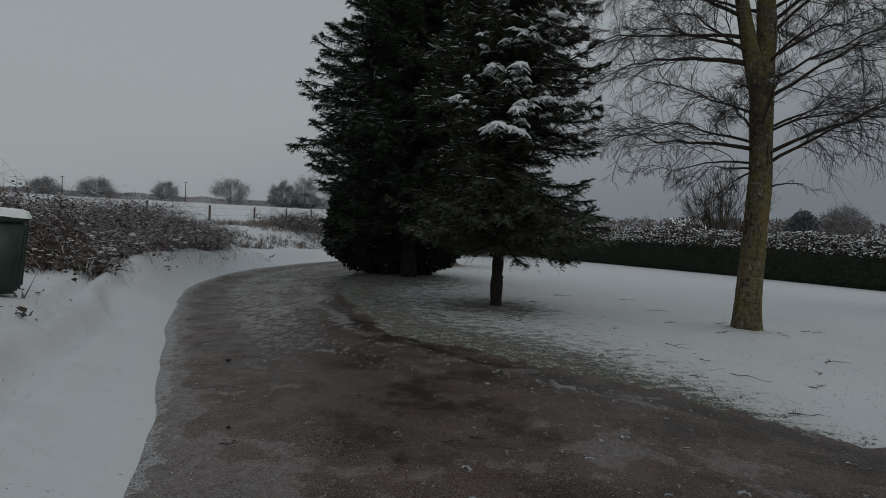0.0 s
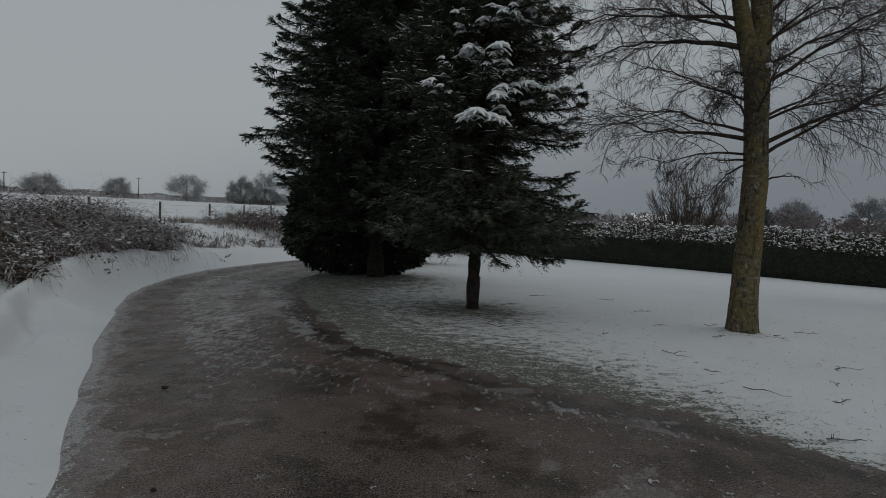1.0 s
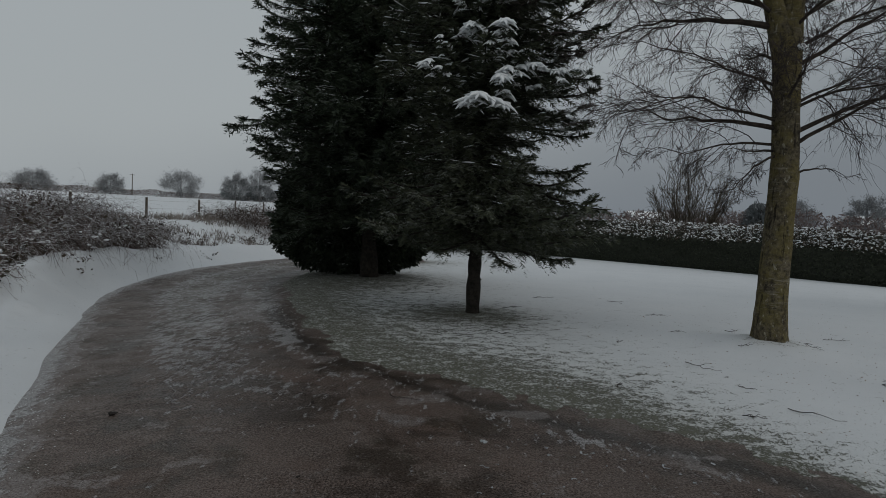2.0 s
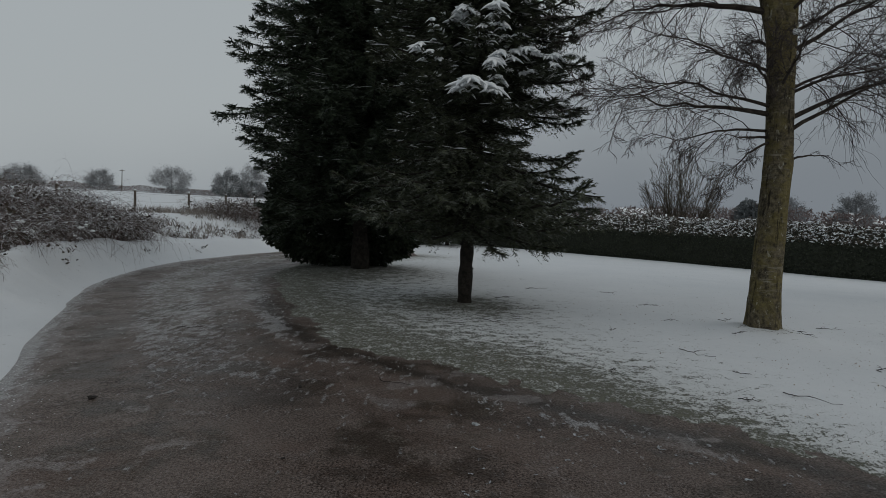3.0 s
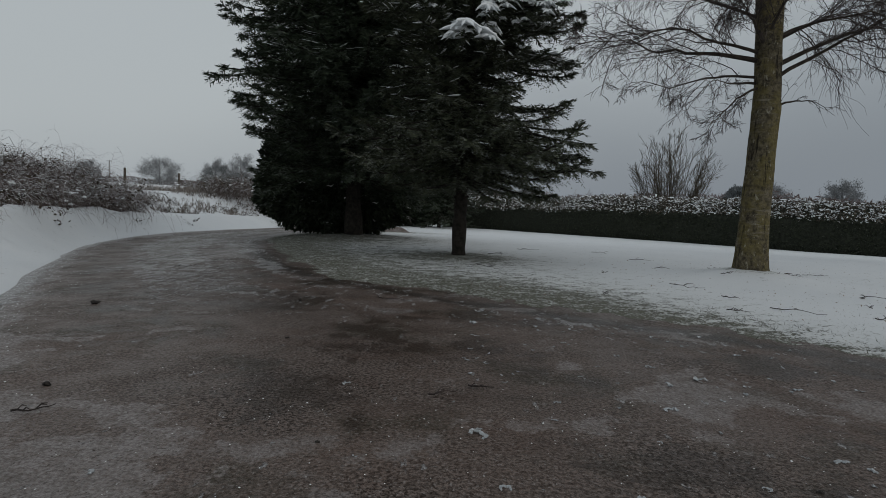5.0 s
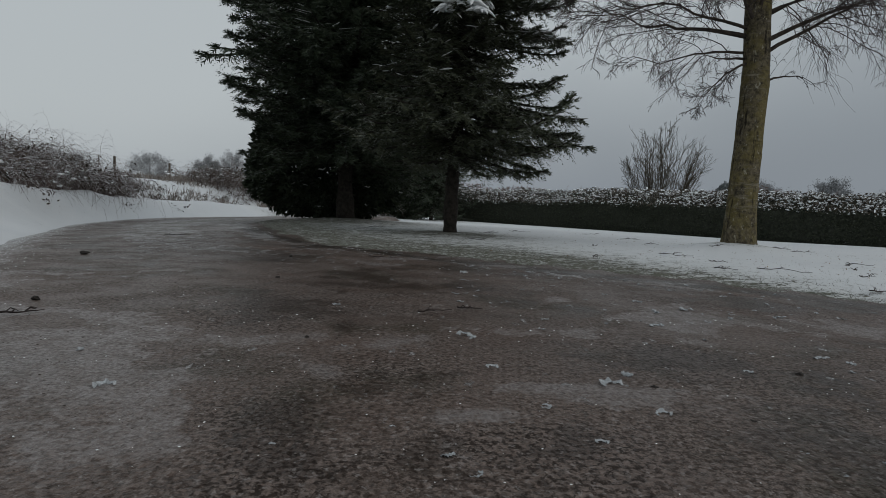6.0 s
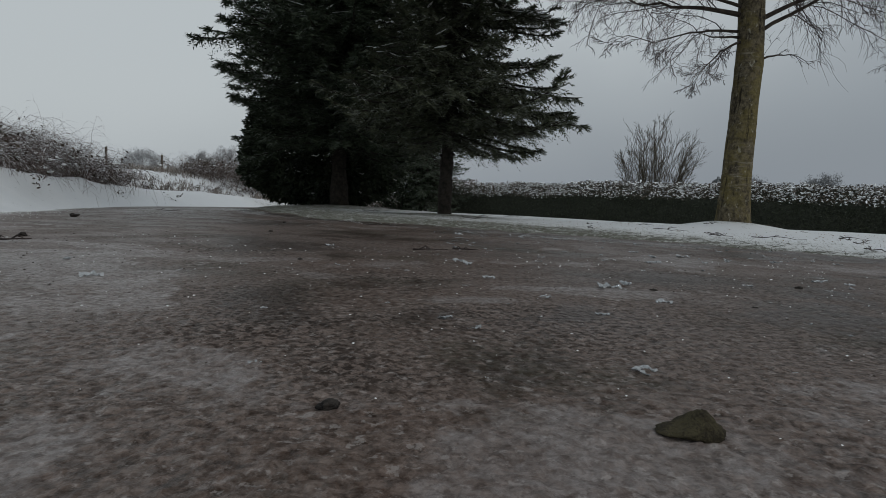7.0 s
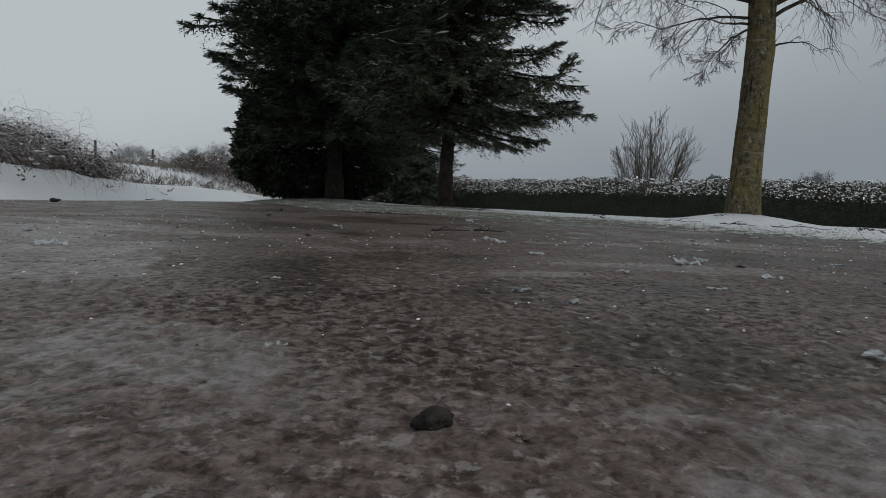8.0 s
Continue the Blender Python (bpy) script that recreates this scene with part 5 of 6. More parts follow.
def wheelie_bin(at, turn):
    z = level(*at)
    bin_ = thing("wheelie_bin", (at[0], at[1], z - 0.04), "dark green wheeled refuse bin with snow on the lid", "refuse bin", turn=turn)
    bm = bmesh.new()
    bmesh.ops.create_cube(bm, size=1.0)
    for v in bm.verts:
        high = v.co.z > 0
        v.co.x *= 0.56 if high else 0.46
        v.co.y *= 0.66 if high else 0.50
        v.co.z = 0.93 if high else 0.06
    bmesh.ops.bevel(bm, geom=bm.edges[:], offset=0.035, segments=3, affect="EDGES")
    body = part("body", bm, BIN, bin_, smooth=True)
    for x in (-0.17, 0.17):
        rib = Bag()
        rib.tube(((x, -0.275, 0.12), (x * 1.1, -0.335, 0.88)), 0.012, 6)
        part("rib", rib, BIN, body)
    bm = bmesh.new()
    bmesh.ops.create_cube(bm, size=1.0)
    for v in bm.verts:
        v.co.x *= 0.60
        v.co.y = v.co.y * 0.72 - 0.01
        v.co.z = (1.03 if v.co.y > 0 else 0.98) if v.co.z > 0 else 0.925
    bmesh.ops.bevel(bm, geom=bm.edges[:], offset=0.022, segments=3, affect="EDGES")
    lid = part("lid", bm, BIN, bin_, smooth=True)
    grip = Bag()
    grip.tube(((-0.26, 0.37, 0.97), (-0.24, 0.42, 0.985), (0.24, 0.42, 0.985), (0.26, 0.37, 0.97)), 0.018, 8)
    part("handle", grip, BIN, lid)
    for x in (-0.25, 0.25):
        w = Bag()
        w.tube(((x - 0.025, 0.26, 0.10), (x + 0.025, 0.26, 0.10)), 0.10, 20)
        part("wheel", w, RUBBER, bin_)
    # snow on the lid, domed and rounded
    u, v = np.meshgrid(np.linspace(-1, 1, 20), np.linspace(-1, 1, 22))
    edge = np.clip(1 - np.maximum(abs(u), abs(v)) ** 6, 0, 1)
    z = 1.0 + 0.025 * (v + 1) + 0.075 * edge ** 0.5 + 0.008 * wave(u * 3, v * 3, 1.0, 3) - 0.03 * (edge < 0.01)
    cap = Bag()
    n = 20
    i = (np.arange(21)[:, None] * n + np.arange(n - 1)[None]).ravel()
    cap.add(np.stack((u * 0.305, v * 0.365 - 0.01, z), -1), np.stack((i, i + 1, i + n + 1, i + n), -1))
    part("snow_cap", cap, SNOW, bin_, "rounded cap of snow", True)
    return bin_


wheelie_bin((-5.76, 5.85), 130)


# ---------------------------------------------------------------- the distance
FAR_ROWS = [("oak_tree", -150, 188, 12.4, 14.0, "leafless oak at the edge of the snowy field, haze put into its colour"), ("bare_tree", -131, 201, 13.2, 10.0, "rounded leafless tree far over the field"),
            ("bare_tree", -111, 213, 16.2, 15.0, "broad domed leafless tree far over the field"), ("bare_tree", -90.5, 215, 16.5, 11.0, "leafless tree of a far clump of wood"),
            ("bare_tree", -81.5, 217, 19.0, 13.0, "leafless tree of a far clump of wood"), ("bare_tree", -71, 221, 17.5, 12.0, "leafless tree of a far clump of wood"),
            ("bare_tree", -162, 178, 11.4, 11.0, "small leafless tree far over the field"), ("bare_tree", 68, 100, 8.9, 7.0, "slender leafless tree on the far snowy slope"),
            ("oak_tree", 68, 122, 9.4, 9.0, "spreading leafless oak on the far slope"), ("bare_tree", 77, 96, 6.4, 8.0, "leafless tree on the far snowy slope"), ("bare_tree", 58, 105, 6.6, 7.0, "leafless tree on the far snowy slope")]
# no mist stands between: the far tones themselves carry the haze
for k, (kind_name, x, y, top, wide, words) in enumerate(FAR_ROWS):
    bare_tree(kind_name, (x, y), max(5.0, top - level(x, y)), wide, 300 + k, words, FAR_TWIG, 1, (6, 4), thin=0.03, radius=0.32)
SCRUB = [(14.5, 88.6, 4.6, 6.0), (19.0, 87.5, 4.8, 6.0), (23.0, 86.9, 4.4, 5.5), (35.4, 78.8, 4.8, 6.5), (30.3, 68.6, 4.5, 6.0), (35.8, 65.5, 4.6, 6.6), (39.2, 64.0, 4.4, 6.4), (44.0, 66.0, 4.5, 6.5), (50.0, 65.0, 4.2, 6.5), (55.0, 62.0, 4.0, 7.0)]
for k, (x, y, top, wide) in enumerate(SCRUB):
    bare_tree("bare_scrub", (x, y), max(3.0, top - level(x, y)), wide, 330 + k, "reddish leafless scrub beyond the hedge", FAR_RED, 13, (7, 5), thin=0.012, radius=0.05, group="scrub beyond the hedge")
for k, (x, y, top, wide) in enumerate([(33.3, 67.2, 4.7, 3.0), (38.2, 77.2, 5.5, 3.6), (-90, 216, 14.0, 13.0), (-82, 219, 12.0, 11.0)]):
    evergreen_bush((x, y), wide / 2, wide / 2, (top - level(x, y)) / 1.55, 350 + k, 5000, "far dark evergreen thicket, mist put into its colour", FAR_GREEN, (0.12, 0.3), 0)


def far_hedge(points, tall, seed, label):
    """A field hedge in the distance."""
    rng = np.random.default_rng(seed)
    line = np.array(points, float)
    total = along(line, np.zeros(1))[3]
    c = int(total * 130)
    s = rng.uniform(0, total - 0.2, c)
    x, y, _, _ = along(line, s)
    x, y = x + rng.normal(0, 0.6, c), y + rng.normal(0, 0.6, c)
    z = ground_height(x, y)[0] + rng.uniform(0, 1, c) ** 0.8 * tall * (1 + 0.35 * wave(s, 0 * s, 6.0, seed))
    a = unit(rng.normal(0, 1, (c, 3)) + (0, 0, 0.8))
    b = unit(np.cross(a, rng.normal(0, 1, (c, 3))))
    bag = Bag()
    size = rng.uniform(0.15, 0.45, (c, 1))
    bag.leaves(np.stack((x, y, z), 1), a * size, b * size * 0.22)
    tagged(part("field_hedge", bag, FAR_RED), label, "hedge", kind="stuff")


far_hedge([(-175, 165), (-130, 208), (-105, 222), (-60, 232), (-10, 235)], 2.3, 71, "bare field hedge far off, mist put into its colour")
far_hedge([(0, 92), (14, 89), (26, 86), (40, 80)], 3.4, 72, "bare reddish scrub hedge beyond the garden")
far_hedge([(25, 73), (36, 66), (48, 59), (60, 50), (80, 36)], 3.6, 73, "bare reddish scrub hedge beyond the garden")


def house(at, turn, long, deep, eaves, ridge, label):
    home = thing("house", (at[0], at[1], level(*at) - 0.3), label, "house", turn=turn)
    bm = bmesh.new()
    bmesh.ops.create_cube(bm, size=1.0, matrix=Matrix.Translation((0, 0, eaves / 2)) @ Matrix.Diagonal((long, deep, eaves, 1)))
    part("wall", bm, BRICK, home)
    roof = Bag()
    o, L, D = 0.25, long / 2 + 0.3, deep / 2 + 0.35
    v = [(-L, -D, eaves - o), (L, -D, eaves - o), (L, 0, ridge), (-L, 0, ridge), (-L, D, eaves - o), (L, D, eaves - o)]
    v = v + [(a, b, c + 0.22) for a, b, c in v]
    roof.add(v, [(0, 1, 2, 3), (3, 2, 5, 4), (6, 9, 8, 7), (9, 10, 11, 8), (0, 6, 7, 1), (4, 5, 11, 10), (1, 7, 8, 2), (2, 8, 11, 5), (0, 3, 9, 6), (3, 4, 10, 9)])
    top = part("roof", roof, SNOW, home, "roof under snow")
    bm = bmesh.new()
    bmesh.ops.create_cube(bm, size=1.0, matrix=Matrix.Translation((long * 0.3, 0, ridge + 0.4)) @ Matrix.Diagonal((0.6, 0.9, 1.3, 1)))
    part("chimney", bm, BRICK, top)
    for s in (-0.3, 0.0, 0.3):
        bm = bmesh.new()
        bmesh.ops.create_cube(bm, size=1.0, matrix=Matrix.Translation((long * s, -deep / 2 - 0.02, eaves * 0.6)) @ Matrix.Diagonal((1.1, 0.08, 1.1, 1)))
        part("window", bm, GLASS, home)


house((44.6, 143), 8, 10, 6, 1.6, 3.0, "low far house with a snow-covered roof")
house((80.0, 118), 20, 9, 6, 1.8, 3.4, "far house with a snow-covered roof")


def telegraph_pole(at, top):
    z = level(*at)
    pole = thing("telegraph_pole", (at[0], at[1], z), "thin wooden telegraph pole far over the field", "pole")
    bag = Bag()
    bag.tube(((0, 0, -0.5), (0, 0, top - z)), (0.17, 0.12), 8)
    part("post", bag, POST, pole)
    bag = Bag()
    bag.tube(((-0.9, 0, top - z - 0.4), (0.9, 0, top - z - 0.4)), 0.08, 6)
    part("crossbar", bag, POST, pole)


telegraph_pole((-115, 188), 12.6)
telegraph_pole((-146, 168), 11.8)

paling = thing("paling_fence", (92.0, 118.0, level(92.0, 118.0)), "pale paling fence on the far slope", "fence", turn=-35)
for i in range(28):
    bag = Bag()
    bag.tube(((i * 0.34 - 4.7, 0, -0.1), (i * 0.34 - 4.7, 0, 1.25)), 0.055, 4)
    part("pale", bag, WIRE, paling)
for h in (0.35, 1.05):
    bag = Bag()
    bag.tube(((-4.8, 0.05, h), (4.8, 0.05, h)), 0.05, 4)
    part("rail", bag, WIRE, paling)


# ---------------------------------------------------------------- grass
def grass(name, count, place, tall, material, seed, label, flop=0.55):
    """Blades joined into one mesh; place(rng, n) gives where they stand."""
    rng = np.random.default_rng(seed)
    x, y = place(rng, count)
    z = ground_height(x, y)[0]
    keep = z > -0.03
    x, y, z = x[keep], y[keep], z[keep]
    n = len(x)
    foot = np.stack((x, y, z - 0.005), 1)
    a = rng.uniform(0, 2 * np.pi, n)
    wide = np.stack((np.cos(a), np.sin(a), 0 * a), 1) * (tall * 0.045 * rng.uniform(0.6, 1.4, n))[:, None]
    lean = np.stack((rng.normal(0, flop, n), rng.normal(0, flop, n), np.ones(n)), 1)
    tip = foot + unit(lean) * (tall * rng.uniform(0.35, 1.15, n))[:, None]
    bag = Bag()
    bag.triangles(foot - wide, foot + wide, tip)
    tagged(part(name, bag, material), label, "grass", kind="stuff")


def verge(rng, n):
    x, y = rng.uniform(-5.2, 6.0, n * 8), rng.uniform(4.2, 17, n * 8)
    d, west = road_distance(x, y)
    h, _, side = ground_height(x, y)
    near = np.exp(-np.clip(d, 0, 9) / 0.8) + 0.35 * np.exp(-((x - SPRUCE_AT[0]) ** 2 + (y - SPRUCE_AT[1]) ** 2) / 0.7 ** 2)
    ok = (d > -0.12) & (side > 0.6) & (rng.uniform(0, 1, n * 8) < near * (0.45 + 0.55 * (wave(x, y, 0.5, 61) > 0)))
    return x[ok][:n], y[ok][:n]


def slope(rng, n):
    x, y = rng.uniform(-15, -5.5, n * 5), rng.uniform(6, 31, n * 5)
    d, west = road_distance(x, y)
    patch = wave(x, y, 1.3, 67) + 0.35 * wave(x, y, 0.4, 68)
    ok = (d > 1.5) & (patch > 0.18) & ((y > 19) | (d < 4.5))
    return x[ok][:n], y[ok][:n]


grass("verge_grass", 30000, verge, 0.045, TURF, 81, "short dull green grass poking through thin snow", 2.2)
def foot_of_brambles(rng, n):
    x, y = rng.uniform(-14, -5.5, n * 6), rng.uniform(6.5, 19, n * 6)
    d = road_distance(x, y)[0]
    ok = (d > 2.3) & (d < 4.2) & (y > 8.3) & (wave(x, y, 0.8, 69) > -0.35)
    return x[ok][:n], y[ok][:n]


grass("withered_grass", 11000, foot_of_brambles, 0.50, WITHERED, 83, "withered brown grass at the foot of the brambles")
grass("dry_grass", 5200, slope, 0.38, DRY, 82, "pale dry grass stalks in the snow of the bank")


# ---------------------------------------------------------------- small things on the drive and the lawn
def fallen_twig(x, y, size, turn, seed, words="thin dark fallen twig on the snow"):
    rng = np.random.default_rng(seed)
    d = road_distance(np.array([x]), np.array([y]))[0][0]
    z = 0.004 + float(fall(np.array(x))) if d < -0.15 else level(x, y)
    twig = thing("fallen_twig", (x, y, z), words, "twig", "twigs fallen from the birch", turn=turn)
    bag = Bag()
    s = np.linspace(-0.5, 0.5, 8)
    pts = np.stack((s * size, rng.normal(0, 0.075, 8).cumsum() * size, 0.008 + 0.02 * rng.uniform(0, 1, 8) * (d > 0)), 1)
    bag.tube(pts, np.linspace(0.0048, 0.0016, 8), 5)
    part("stem", bag, TWIG, twig)
    for k in range(rng.integers(2, 5)):
        j = rng.integers(1, 6)
        bag = Bag()
        side = rng.choice([-1, 1])
        end = pts[j] + np.array((rng.uniform(0.1, 0.25), side * rng.uniform(0.1, 0.25), rng.uniform(0.0, 0.08))) * size
        bag.tube(np.stack((pts[j], (pts[j] + end) / 2 + (0, 0, 0.01), end)), (0.003, 0.0025, 0.0015), 4)
        part("side_shoot", bag, TWIG, twig)


for k, (x, y, size, turn) in enumerate([(0.65, 9.66, 0.42, 10), (1.70, 7.20, 0.22, 60), (3.01, 8.26, 0.55, -8), (3.48, 10.34, 0.30, -30), (3.26, 6.55, 0.55, -40), (4.93, 7.83, 0.5, -10), (3.08, 7.36, 0.22, -25),
                                        (3.66, 11.9, 0.5, 25), (4.38, 10.7, 0.4, 30), (2.68, 6.42, 0.25, 5), (3.26, 5.33, 0.40, -20), (1.82, 13.8, 0.6, 8), (4.97, 9.37, 0.55, -30), (3.95, 9.2, 0.35, 20),
                                        (5.6, 7.3, 0.35, -15), (2.3, 9.4, 0.25, 40), (5.9, 10.4, 0.5, 15), (3.3, 13.5, 0.5, -5), (1.0, 12.2, 0.5, 12), (-1.2, 12.6, 0.45, 20), (3.9, 6.4, 0.25, 10), (4.3, 7.0, 0.2, 70)]):
    fallen_twig(x, y, size * 0.8, turn + (k * 53 % 90 - 45), 400 + k)
for k, (x, y, size, turn) in enumerate([(0.10, 3.99, 0.18, 25), (0.27, 4.09, 0.12, -20), (-1.5, 3.57, 0.14, 30), (-3.2, 8.4, 0.3, 15), (-0.4, 6.6, 0.35, -25)]):
    fallen_twig(x, y, size, turn, 440 + k, "broken dark twig lying on the wet drive")
rng = np.random.default_rng(91)


def flake(seed):
    """A broken curl of ice: an uneven, twisted, tapering strip of a ring."""
    r = np.random.default_rng(seed)
    n, span = 13, radians(r.uniform(120, 260) if seed % 3 else 80)
    a = np.linspace(0, span, n)
    mid = 1 + 0.22 * r.normal(0, 1, n).cumsum() * 0.5
    half = (0.08 + 0.24 * np.sin(np.linspace(0.12, 3.0, n)) * (1.0 if seed % 3 else 1.5)) * r.uniform(0.6, 1.4, n)
    lift = 0.10 + np.abs(r.normal(0, 0.16, n))
    tilt = r.uniform(-0.1, 0.45, n)
    ring = np.stack((np.cos(a), np.sin(a), 0 * a), 1)
    up = np.array((0, 0, 1.0))
    inner = ring * (mid - half)[:, None] + up * (lift - tilt * half)[:, None]
    outer = ring * (mid + half)[:, None] + up * (lift + tilt * half)[:, None]
    sect = np.stack((inner, outer, outer - up * 0.09, inner - up * 0.09), 1)
    sect[..., 2] -= sect[..., 2].min() + 0.03
    sect[..., :2] -= sect[..., :2].reshape(-1, 2).mean(0)
    i, j = np.arange(n - 1)[:, None] * 4, np.arange(4)[None]
    k = (j + 1) % 4
    bag = Bag()
    bag.add(sect / 1.1, np.concatenate((np.stack(np.broadcast_arrays(i + j, i + k, i + 4 + k, i + 4 + j), -1).reshape(-1, 4), [(3, 2, 1, 0), (n * 4 - 4, n * 4 - 3, n * 4 - 2, n * 4 - 1)])))
    return bag.mesh("ice_chip", ICE)


FLAKES = [flake(k) for k in range(7)]


def ice_chip(x, y, size, turn, words="curled chip of clear ice on the wet asphalt"):
    z = float(wave(np.array([x]), np.array([y]), 0.9, 41)[0] * 0.006 + fall(np.array(x)))
    chip = new("ice_chip", FLAKES[int(rng.integers(0, 7))])
    chip.matrix_world = pose(x, y, z, rng.uniform(-8, 8), rng.uniform(-8, 8), turn) @ Matrix.Scale(size / 2, 4)
    return tagged(chip, words, "ice", "chips of ice on the drive")


for x, y, size, turn in [(0.425, 2.185, 0.036, 20), (0.63, 3.00, 0.07, 8), (-0.37, 4.07, 0.045, 40), (-0.97, 3.10, 0.040, 5), (-0.71, 2.80, 0.048, 25), (0.03, 2.63, 0.011, 0), (-0.20, 2.51, 0.018, 60), (0.20, 2.13, 0.008, 0),
                         (0.30, 2.68, 0.013, 100), (0.65, 2.21, 0.010, 30), (0.69, 2.78, 0.036, -30), (1.53, 3.44, 0.055, 15), (1.60, 3.38, 0.045, -10), (0.29, 5.63, 0.09, 20), (-0.1, 2.15, 0.016, 10), (1.1, 3.9, 0.06, -20), (1.45, 4.4, 0.07, 5), (1.9, 4.3, 0.06, 30)]:
    ice_chip(x, y, size, turn)
made = 0
while made < 230:
    x, y = rng.uniform(0.1, 4.2), rng.uniform(2.4, 6.4)
    d = road_distance(np.array([x]), np.array([y]))[0][0]
    if -2.6 < d < -0.08 and rng.uniform() < math.exp((d + 0.1) / 1.3):
        ice_chip(x, y, rng.uniform(0.014, 0.042) * (1 if rng.uniform() < 0.85 else 1.7), rng.uniform(0, 360))
        made += 1
for _ in range(70):
    x, y = rng.uniform(-3.5, 2.5), rng.uniform(2.0, 8.0)
    if road_distance(np.array([x]), np.array([y]))[0][0] < -0.3:
        ice_chip(x, y, rng.uniform(0.007, 0.022), rng.uniform(0, 360))


def stone(x, y, wide, seed, words="small dark wet stone on the drive", material=STONE, high=0.55):
    bm = bmesh.new()
    bmesh.ops.create_icosphere(bm, subdivisions=3, radius=1.0)
    for v in bm.verts:
        k = 1 + 0.55 * noise.noise(v.co * 1.5 + Vector((seed * 7.7, 0, 0))) + 0.2 * noise.noise(v.co * 4 + Vector((0, seed, 0)))
        v.co = Vector((v.co.x * k * wide / 2, v.co.y * k * wide * 0.38, (v.co.z * k * high + high * 0.7) * wide / 2))
    ob = part("stone", bm, material, None, smooth=True)
    ob.matrix_world = pose(x, y, -0.002 + float(fall(np.array(x))), 0, 0, seed * 47)
    return tagged(ob, words, "stone", "stones on the drive")


for k, (x, y, wide) in enumerate([(0.024, 1.998, 0.021), (0.75, 2.99, 0.022), (-1.66, 3.86, 0.035), (-2.66, 5.75, 0.06), (-0.9, 4.9, 0.03), (0.9, 2.75, 0.02), (-0.35, 3.4, 0.018), (1.3, 3.2, 0.024), (0.42, 2.02, 0.008), (-1.2, 6.3, 0.035)]):
    stone(x, y, wide, k + 1)


def earth_clod(x, y, wide, seed):
    """A low mound of mossy earth: a long slope to one side, a blunt peak to the other."""
    bm = bmesh.new()
    bmesh.ops.create_icosphere(bm, subdivisions=4, radius=1.0)
    for v in bm.verts:
        u = v.co.x
        peak = 0.13 + 0.46 * math.exp(-((u - 0.30) / 0.42) ** 2)
        k = 1 + 0.16 * noise.noise(v.co * 1.7 + Vector((seed, 0, 0))) + 0.10 * noise.noise(v.co * 4.5) + 0.05 * noise.noise(v.co * 11)
        v.co = Vector((u * k * wide / 2, v.co.y * k * wide * 0.30, max(v.co.z, -0.25) * peak * k * wide / 2))
    clod = part("earth_clod", bm, plain("mossy_clod", (0.018, 0.014, 0.008), (0.058, 0.050, 0.026), 60.0, 0.9, 0.004), None, smooth=True)
    clod.matrix_world = pose(x, y, 0.001 + float(fall(np.array(x))), 0, 0, 6)
    return tagged(clod, "mossy dark clod of earth on the drive", "clod of earth")


earth_clod(0.393, 1.974, 0.072, 5)
# bud scales and leaf scraps under the birch, too fine to pick apart
bits = Bag()
gr = np.random.default_rng(95)
n = 900
x = BIRCH_AT[0] + gr.normal(0, 2.3, n)
y = BIRCH_AT[1] + gr.normal(-0.6, 2.3, n)
d = road_distance(x, y)[0]
x, y = x[d > 0.2], y[d > 0.2]
n = len(x)
spot = np.stack((x, y, ground_height(x, y)[0] + 0.008), 1)
a = unit(gr.normal(0, 1, (n, 3)) * (1, 1, 0.25))
c = unit(np.cross(a, gr.normal(0, 0.3, (n, 3)) + (0, 0, 1)))
size = gr.uniform(0.004, 0.016, (n, 1))
bits.leaves(spot, a * size, c * size * 0.45)
tagged(part("leaf_scraps", bits, LEAF), "small brown leaf scraps on the snow under the birch", "leaf litter", kind="stuff")


def crumbs(name, x, y, z, size, flat, material, seed, label, category):
    """Many small uneven lumps lying loose, joined into one mesh."""
    r = np.random.default_rng(seed)
    n = len(x)
    a = r.uniform(0, 2 * np.pi, n)[:, None] + np.arange(5)[None] * 2 * np.pi / 5
    k = size[:, None] * r.uniform(0.55, 1.3, (n, 5))
    ring = np.stack((x[:, None] + np.cos(a) * k, y[:, None] + np.sin(a) * k * 0.8, z[:, None] + size[:, None] * flat * r.uniform(0.0, 0.5, (n, 5))), -1)
    top = np.stack((x + size * r.uniform(-0.3, 0.3, n), y, z + size * flat * r.uniform(0.7, 1.3, n)), 1)[:, None]
    low = np.stack((x, y, z - size * 0.4), 1)[:, None]
    base = (np.arange(n) * 7)[:, None, None]
    i = np.arange(5)
    j = (i + 1) % 5
    tris = np.concatenate((np.stack((i, j, np.full(5, 5)), 1), np.stack((j, i, np.full(5, 6)), 1)))
    bag = Bag()
    bag.add(np.concatenate((ring, top, low), 1).reshape(-1, 3), None, (base + tris[None]).reshape(-1, 3))
    tagged(part(name, bag, material), label, category, kind="stuff")


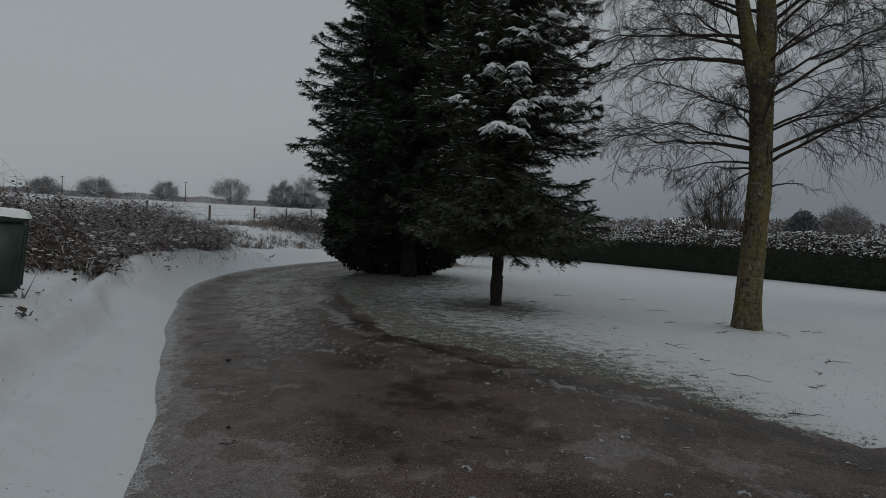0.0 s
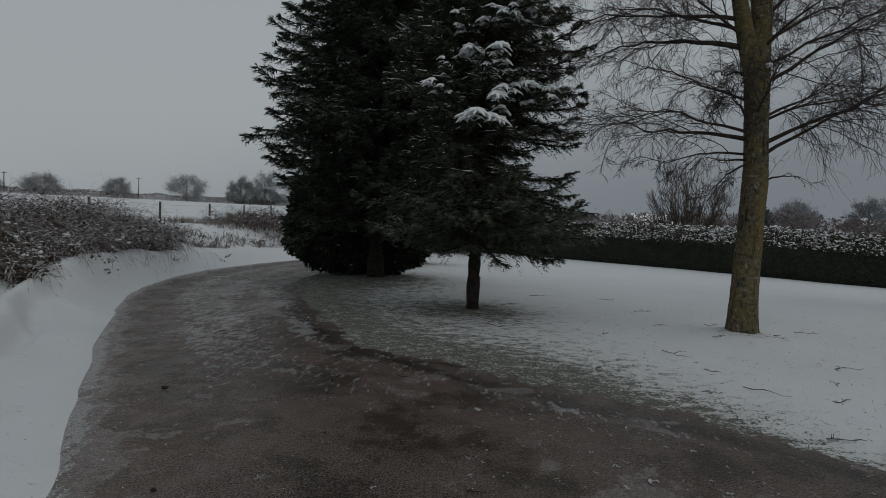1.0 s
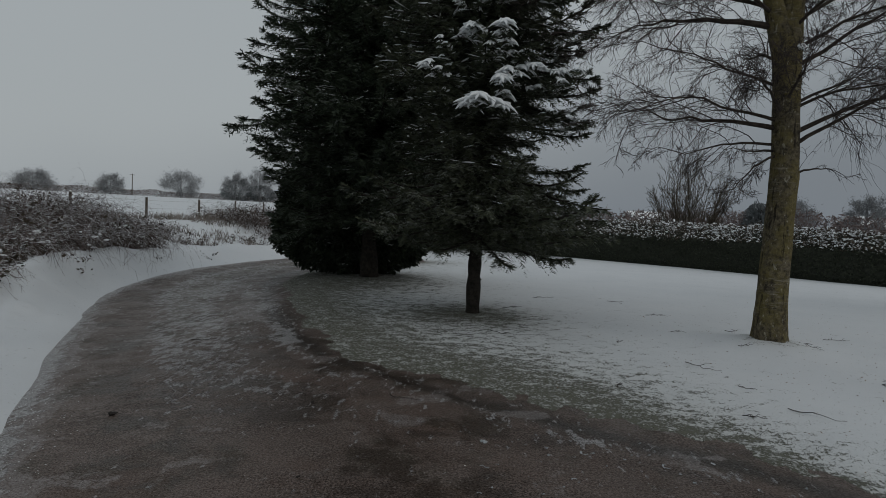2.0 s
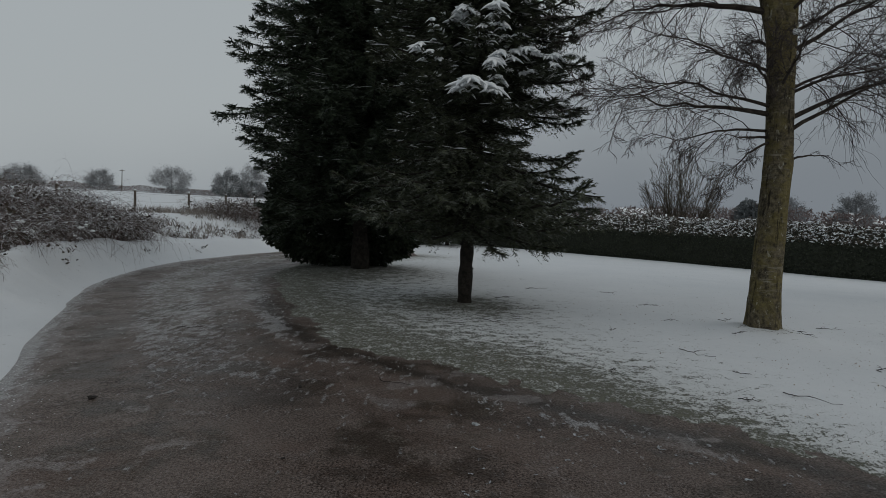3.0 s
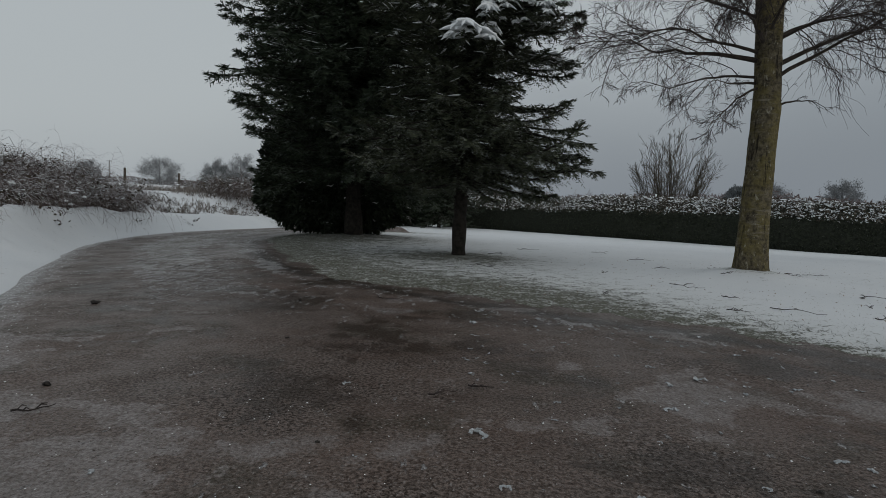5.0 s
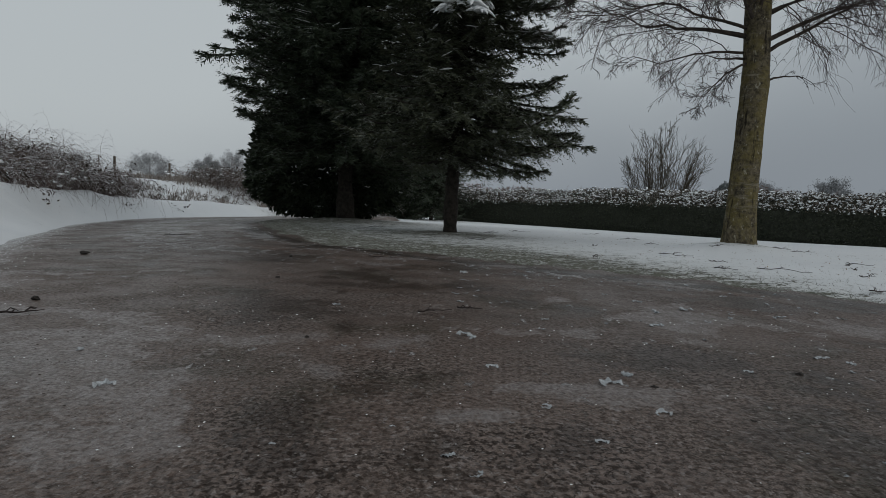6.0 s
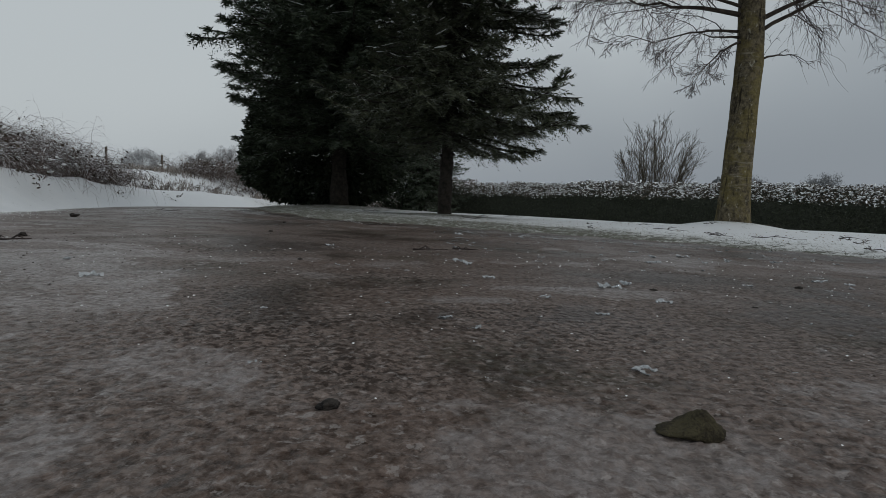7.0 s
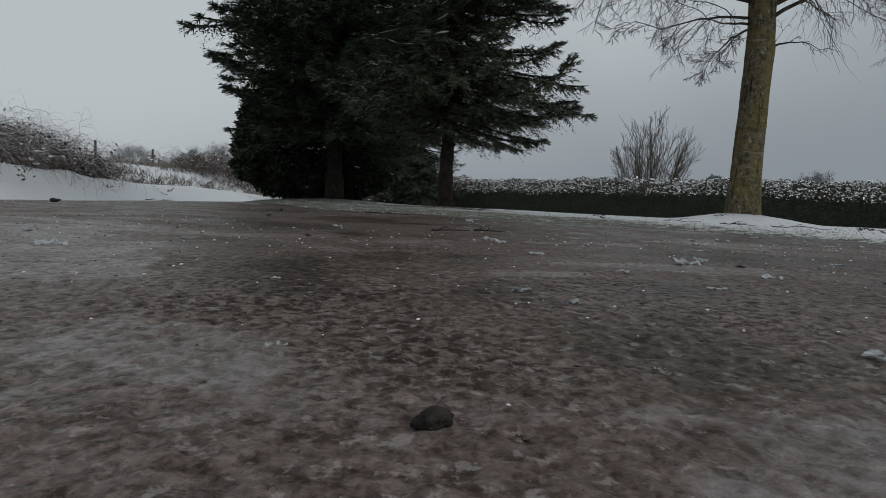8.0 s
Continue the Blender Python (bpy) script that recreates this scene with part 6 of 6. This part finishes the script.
def mat_grit():
    m = Nodes("loose_grit", 0.6, 0.35)
    tone = m.mix(m.island(), (0.016, 0.012, 0.009), (0.10, 0.075, 0.062))
    tone = m.mix(m.step(m.island(), 0.72, 0.95), tone, (0.34, 0.32, 0.30))
    return m.done(m.mix(m.noise(120.0), tone, (0.06, 0.046, 0.038)))


gr = np.random.default_rng(97)
x, y = gr.uniform(-3.4, 3.4, 9000), 1.95 + 6.2 * gr.uniform(0, 1, 9000) ** 1.25
d = road_distance(x, y)[0]
ok = (d < -0.12) & (np.abs(x) < 0.35 + 0.62 * (y - 1.4)) & (gr.uniform(0, 1, 9000) < 0.45 + 0.55 * ease(wave(x, y, 0.7, 57), -0.2, 0.4))
x, y = x[ok], y[ok]
crumbs("loose_grit", x, y, wave(x, y, 0.9, 41) * 0.006 + wave(x, y, 0.3, 43, 3) * 0.003 + fall(x), gr.uniform(0.0014, 0.0040, len(x)) * (1 + 0.10 * (y - 1.9)), 0.6, mat_grit(), 98, "loose grit and small stones on the wet drive", "grit")
x, y = gr.uniform(-9.0, 4.2, 160000), gr.uniform(0.6, 15, 160000)
d, w = road_distance(x, y)
ok = (d < 0.03) & (gr.uniform(0, 1, 160000) < np.where(w, 1.0, 0.22 * ease(wave(x, y, 0.8, 61), 0.0, 0.5)) * np.exp(np.minimum(d, 0) / np.where(w, 0.12, 0.25)))
x, y = x[ok], y[ok]
crumbs("snow_crumbs", x, y, wave(x, y, 0.9, 41) * 0.006 + fall(x) + 0.002, gr.uniform(0.0018, 0.0055, len(x)) * (1 + 0.06 * y), 0.4, SNOW, 99, "crumbs of snow fallen along the edges of the drive", "snow")
x, y = gr.uniform(-1.4, 1.9, 420), gr.uniform(1.95, 4.2, 420)
crumbs("ice_bits", x, y, wave(x, y, 0.9, 41) * 0.006 + wave(x, y, 0.3, 43, 3) * 0.003 + 0.0028, gr.uniform(0.0010, 0.0030, 420) * (0.6 + 0.5 * (y - 1.7)), 0.6, SNOW, 100, "tiny bits of ice scattered over the wet drive", "ice")
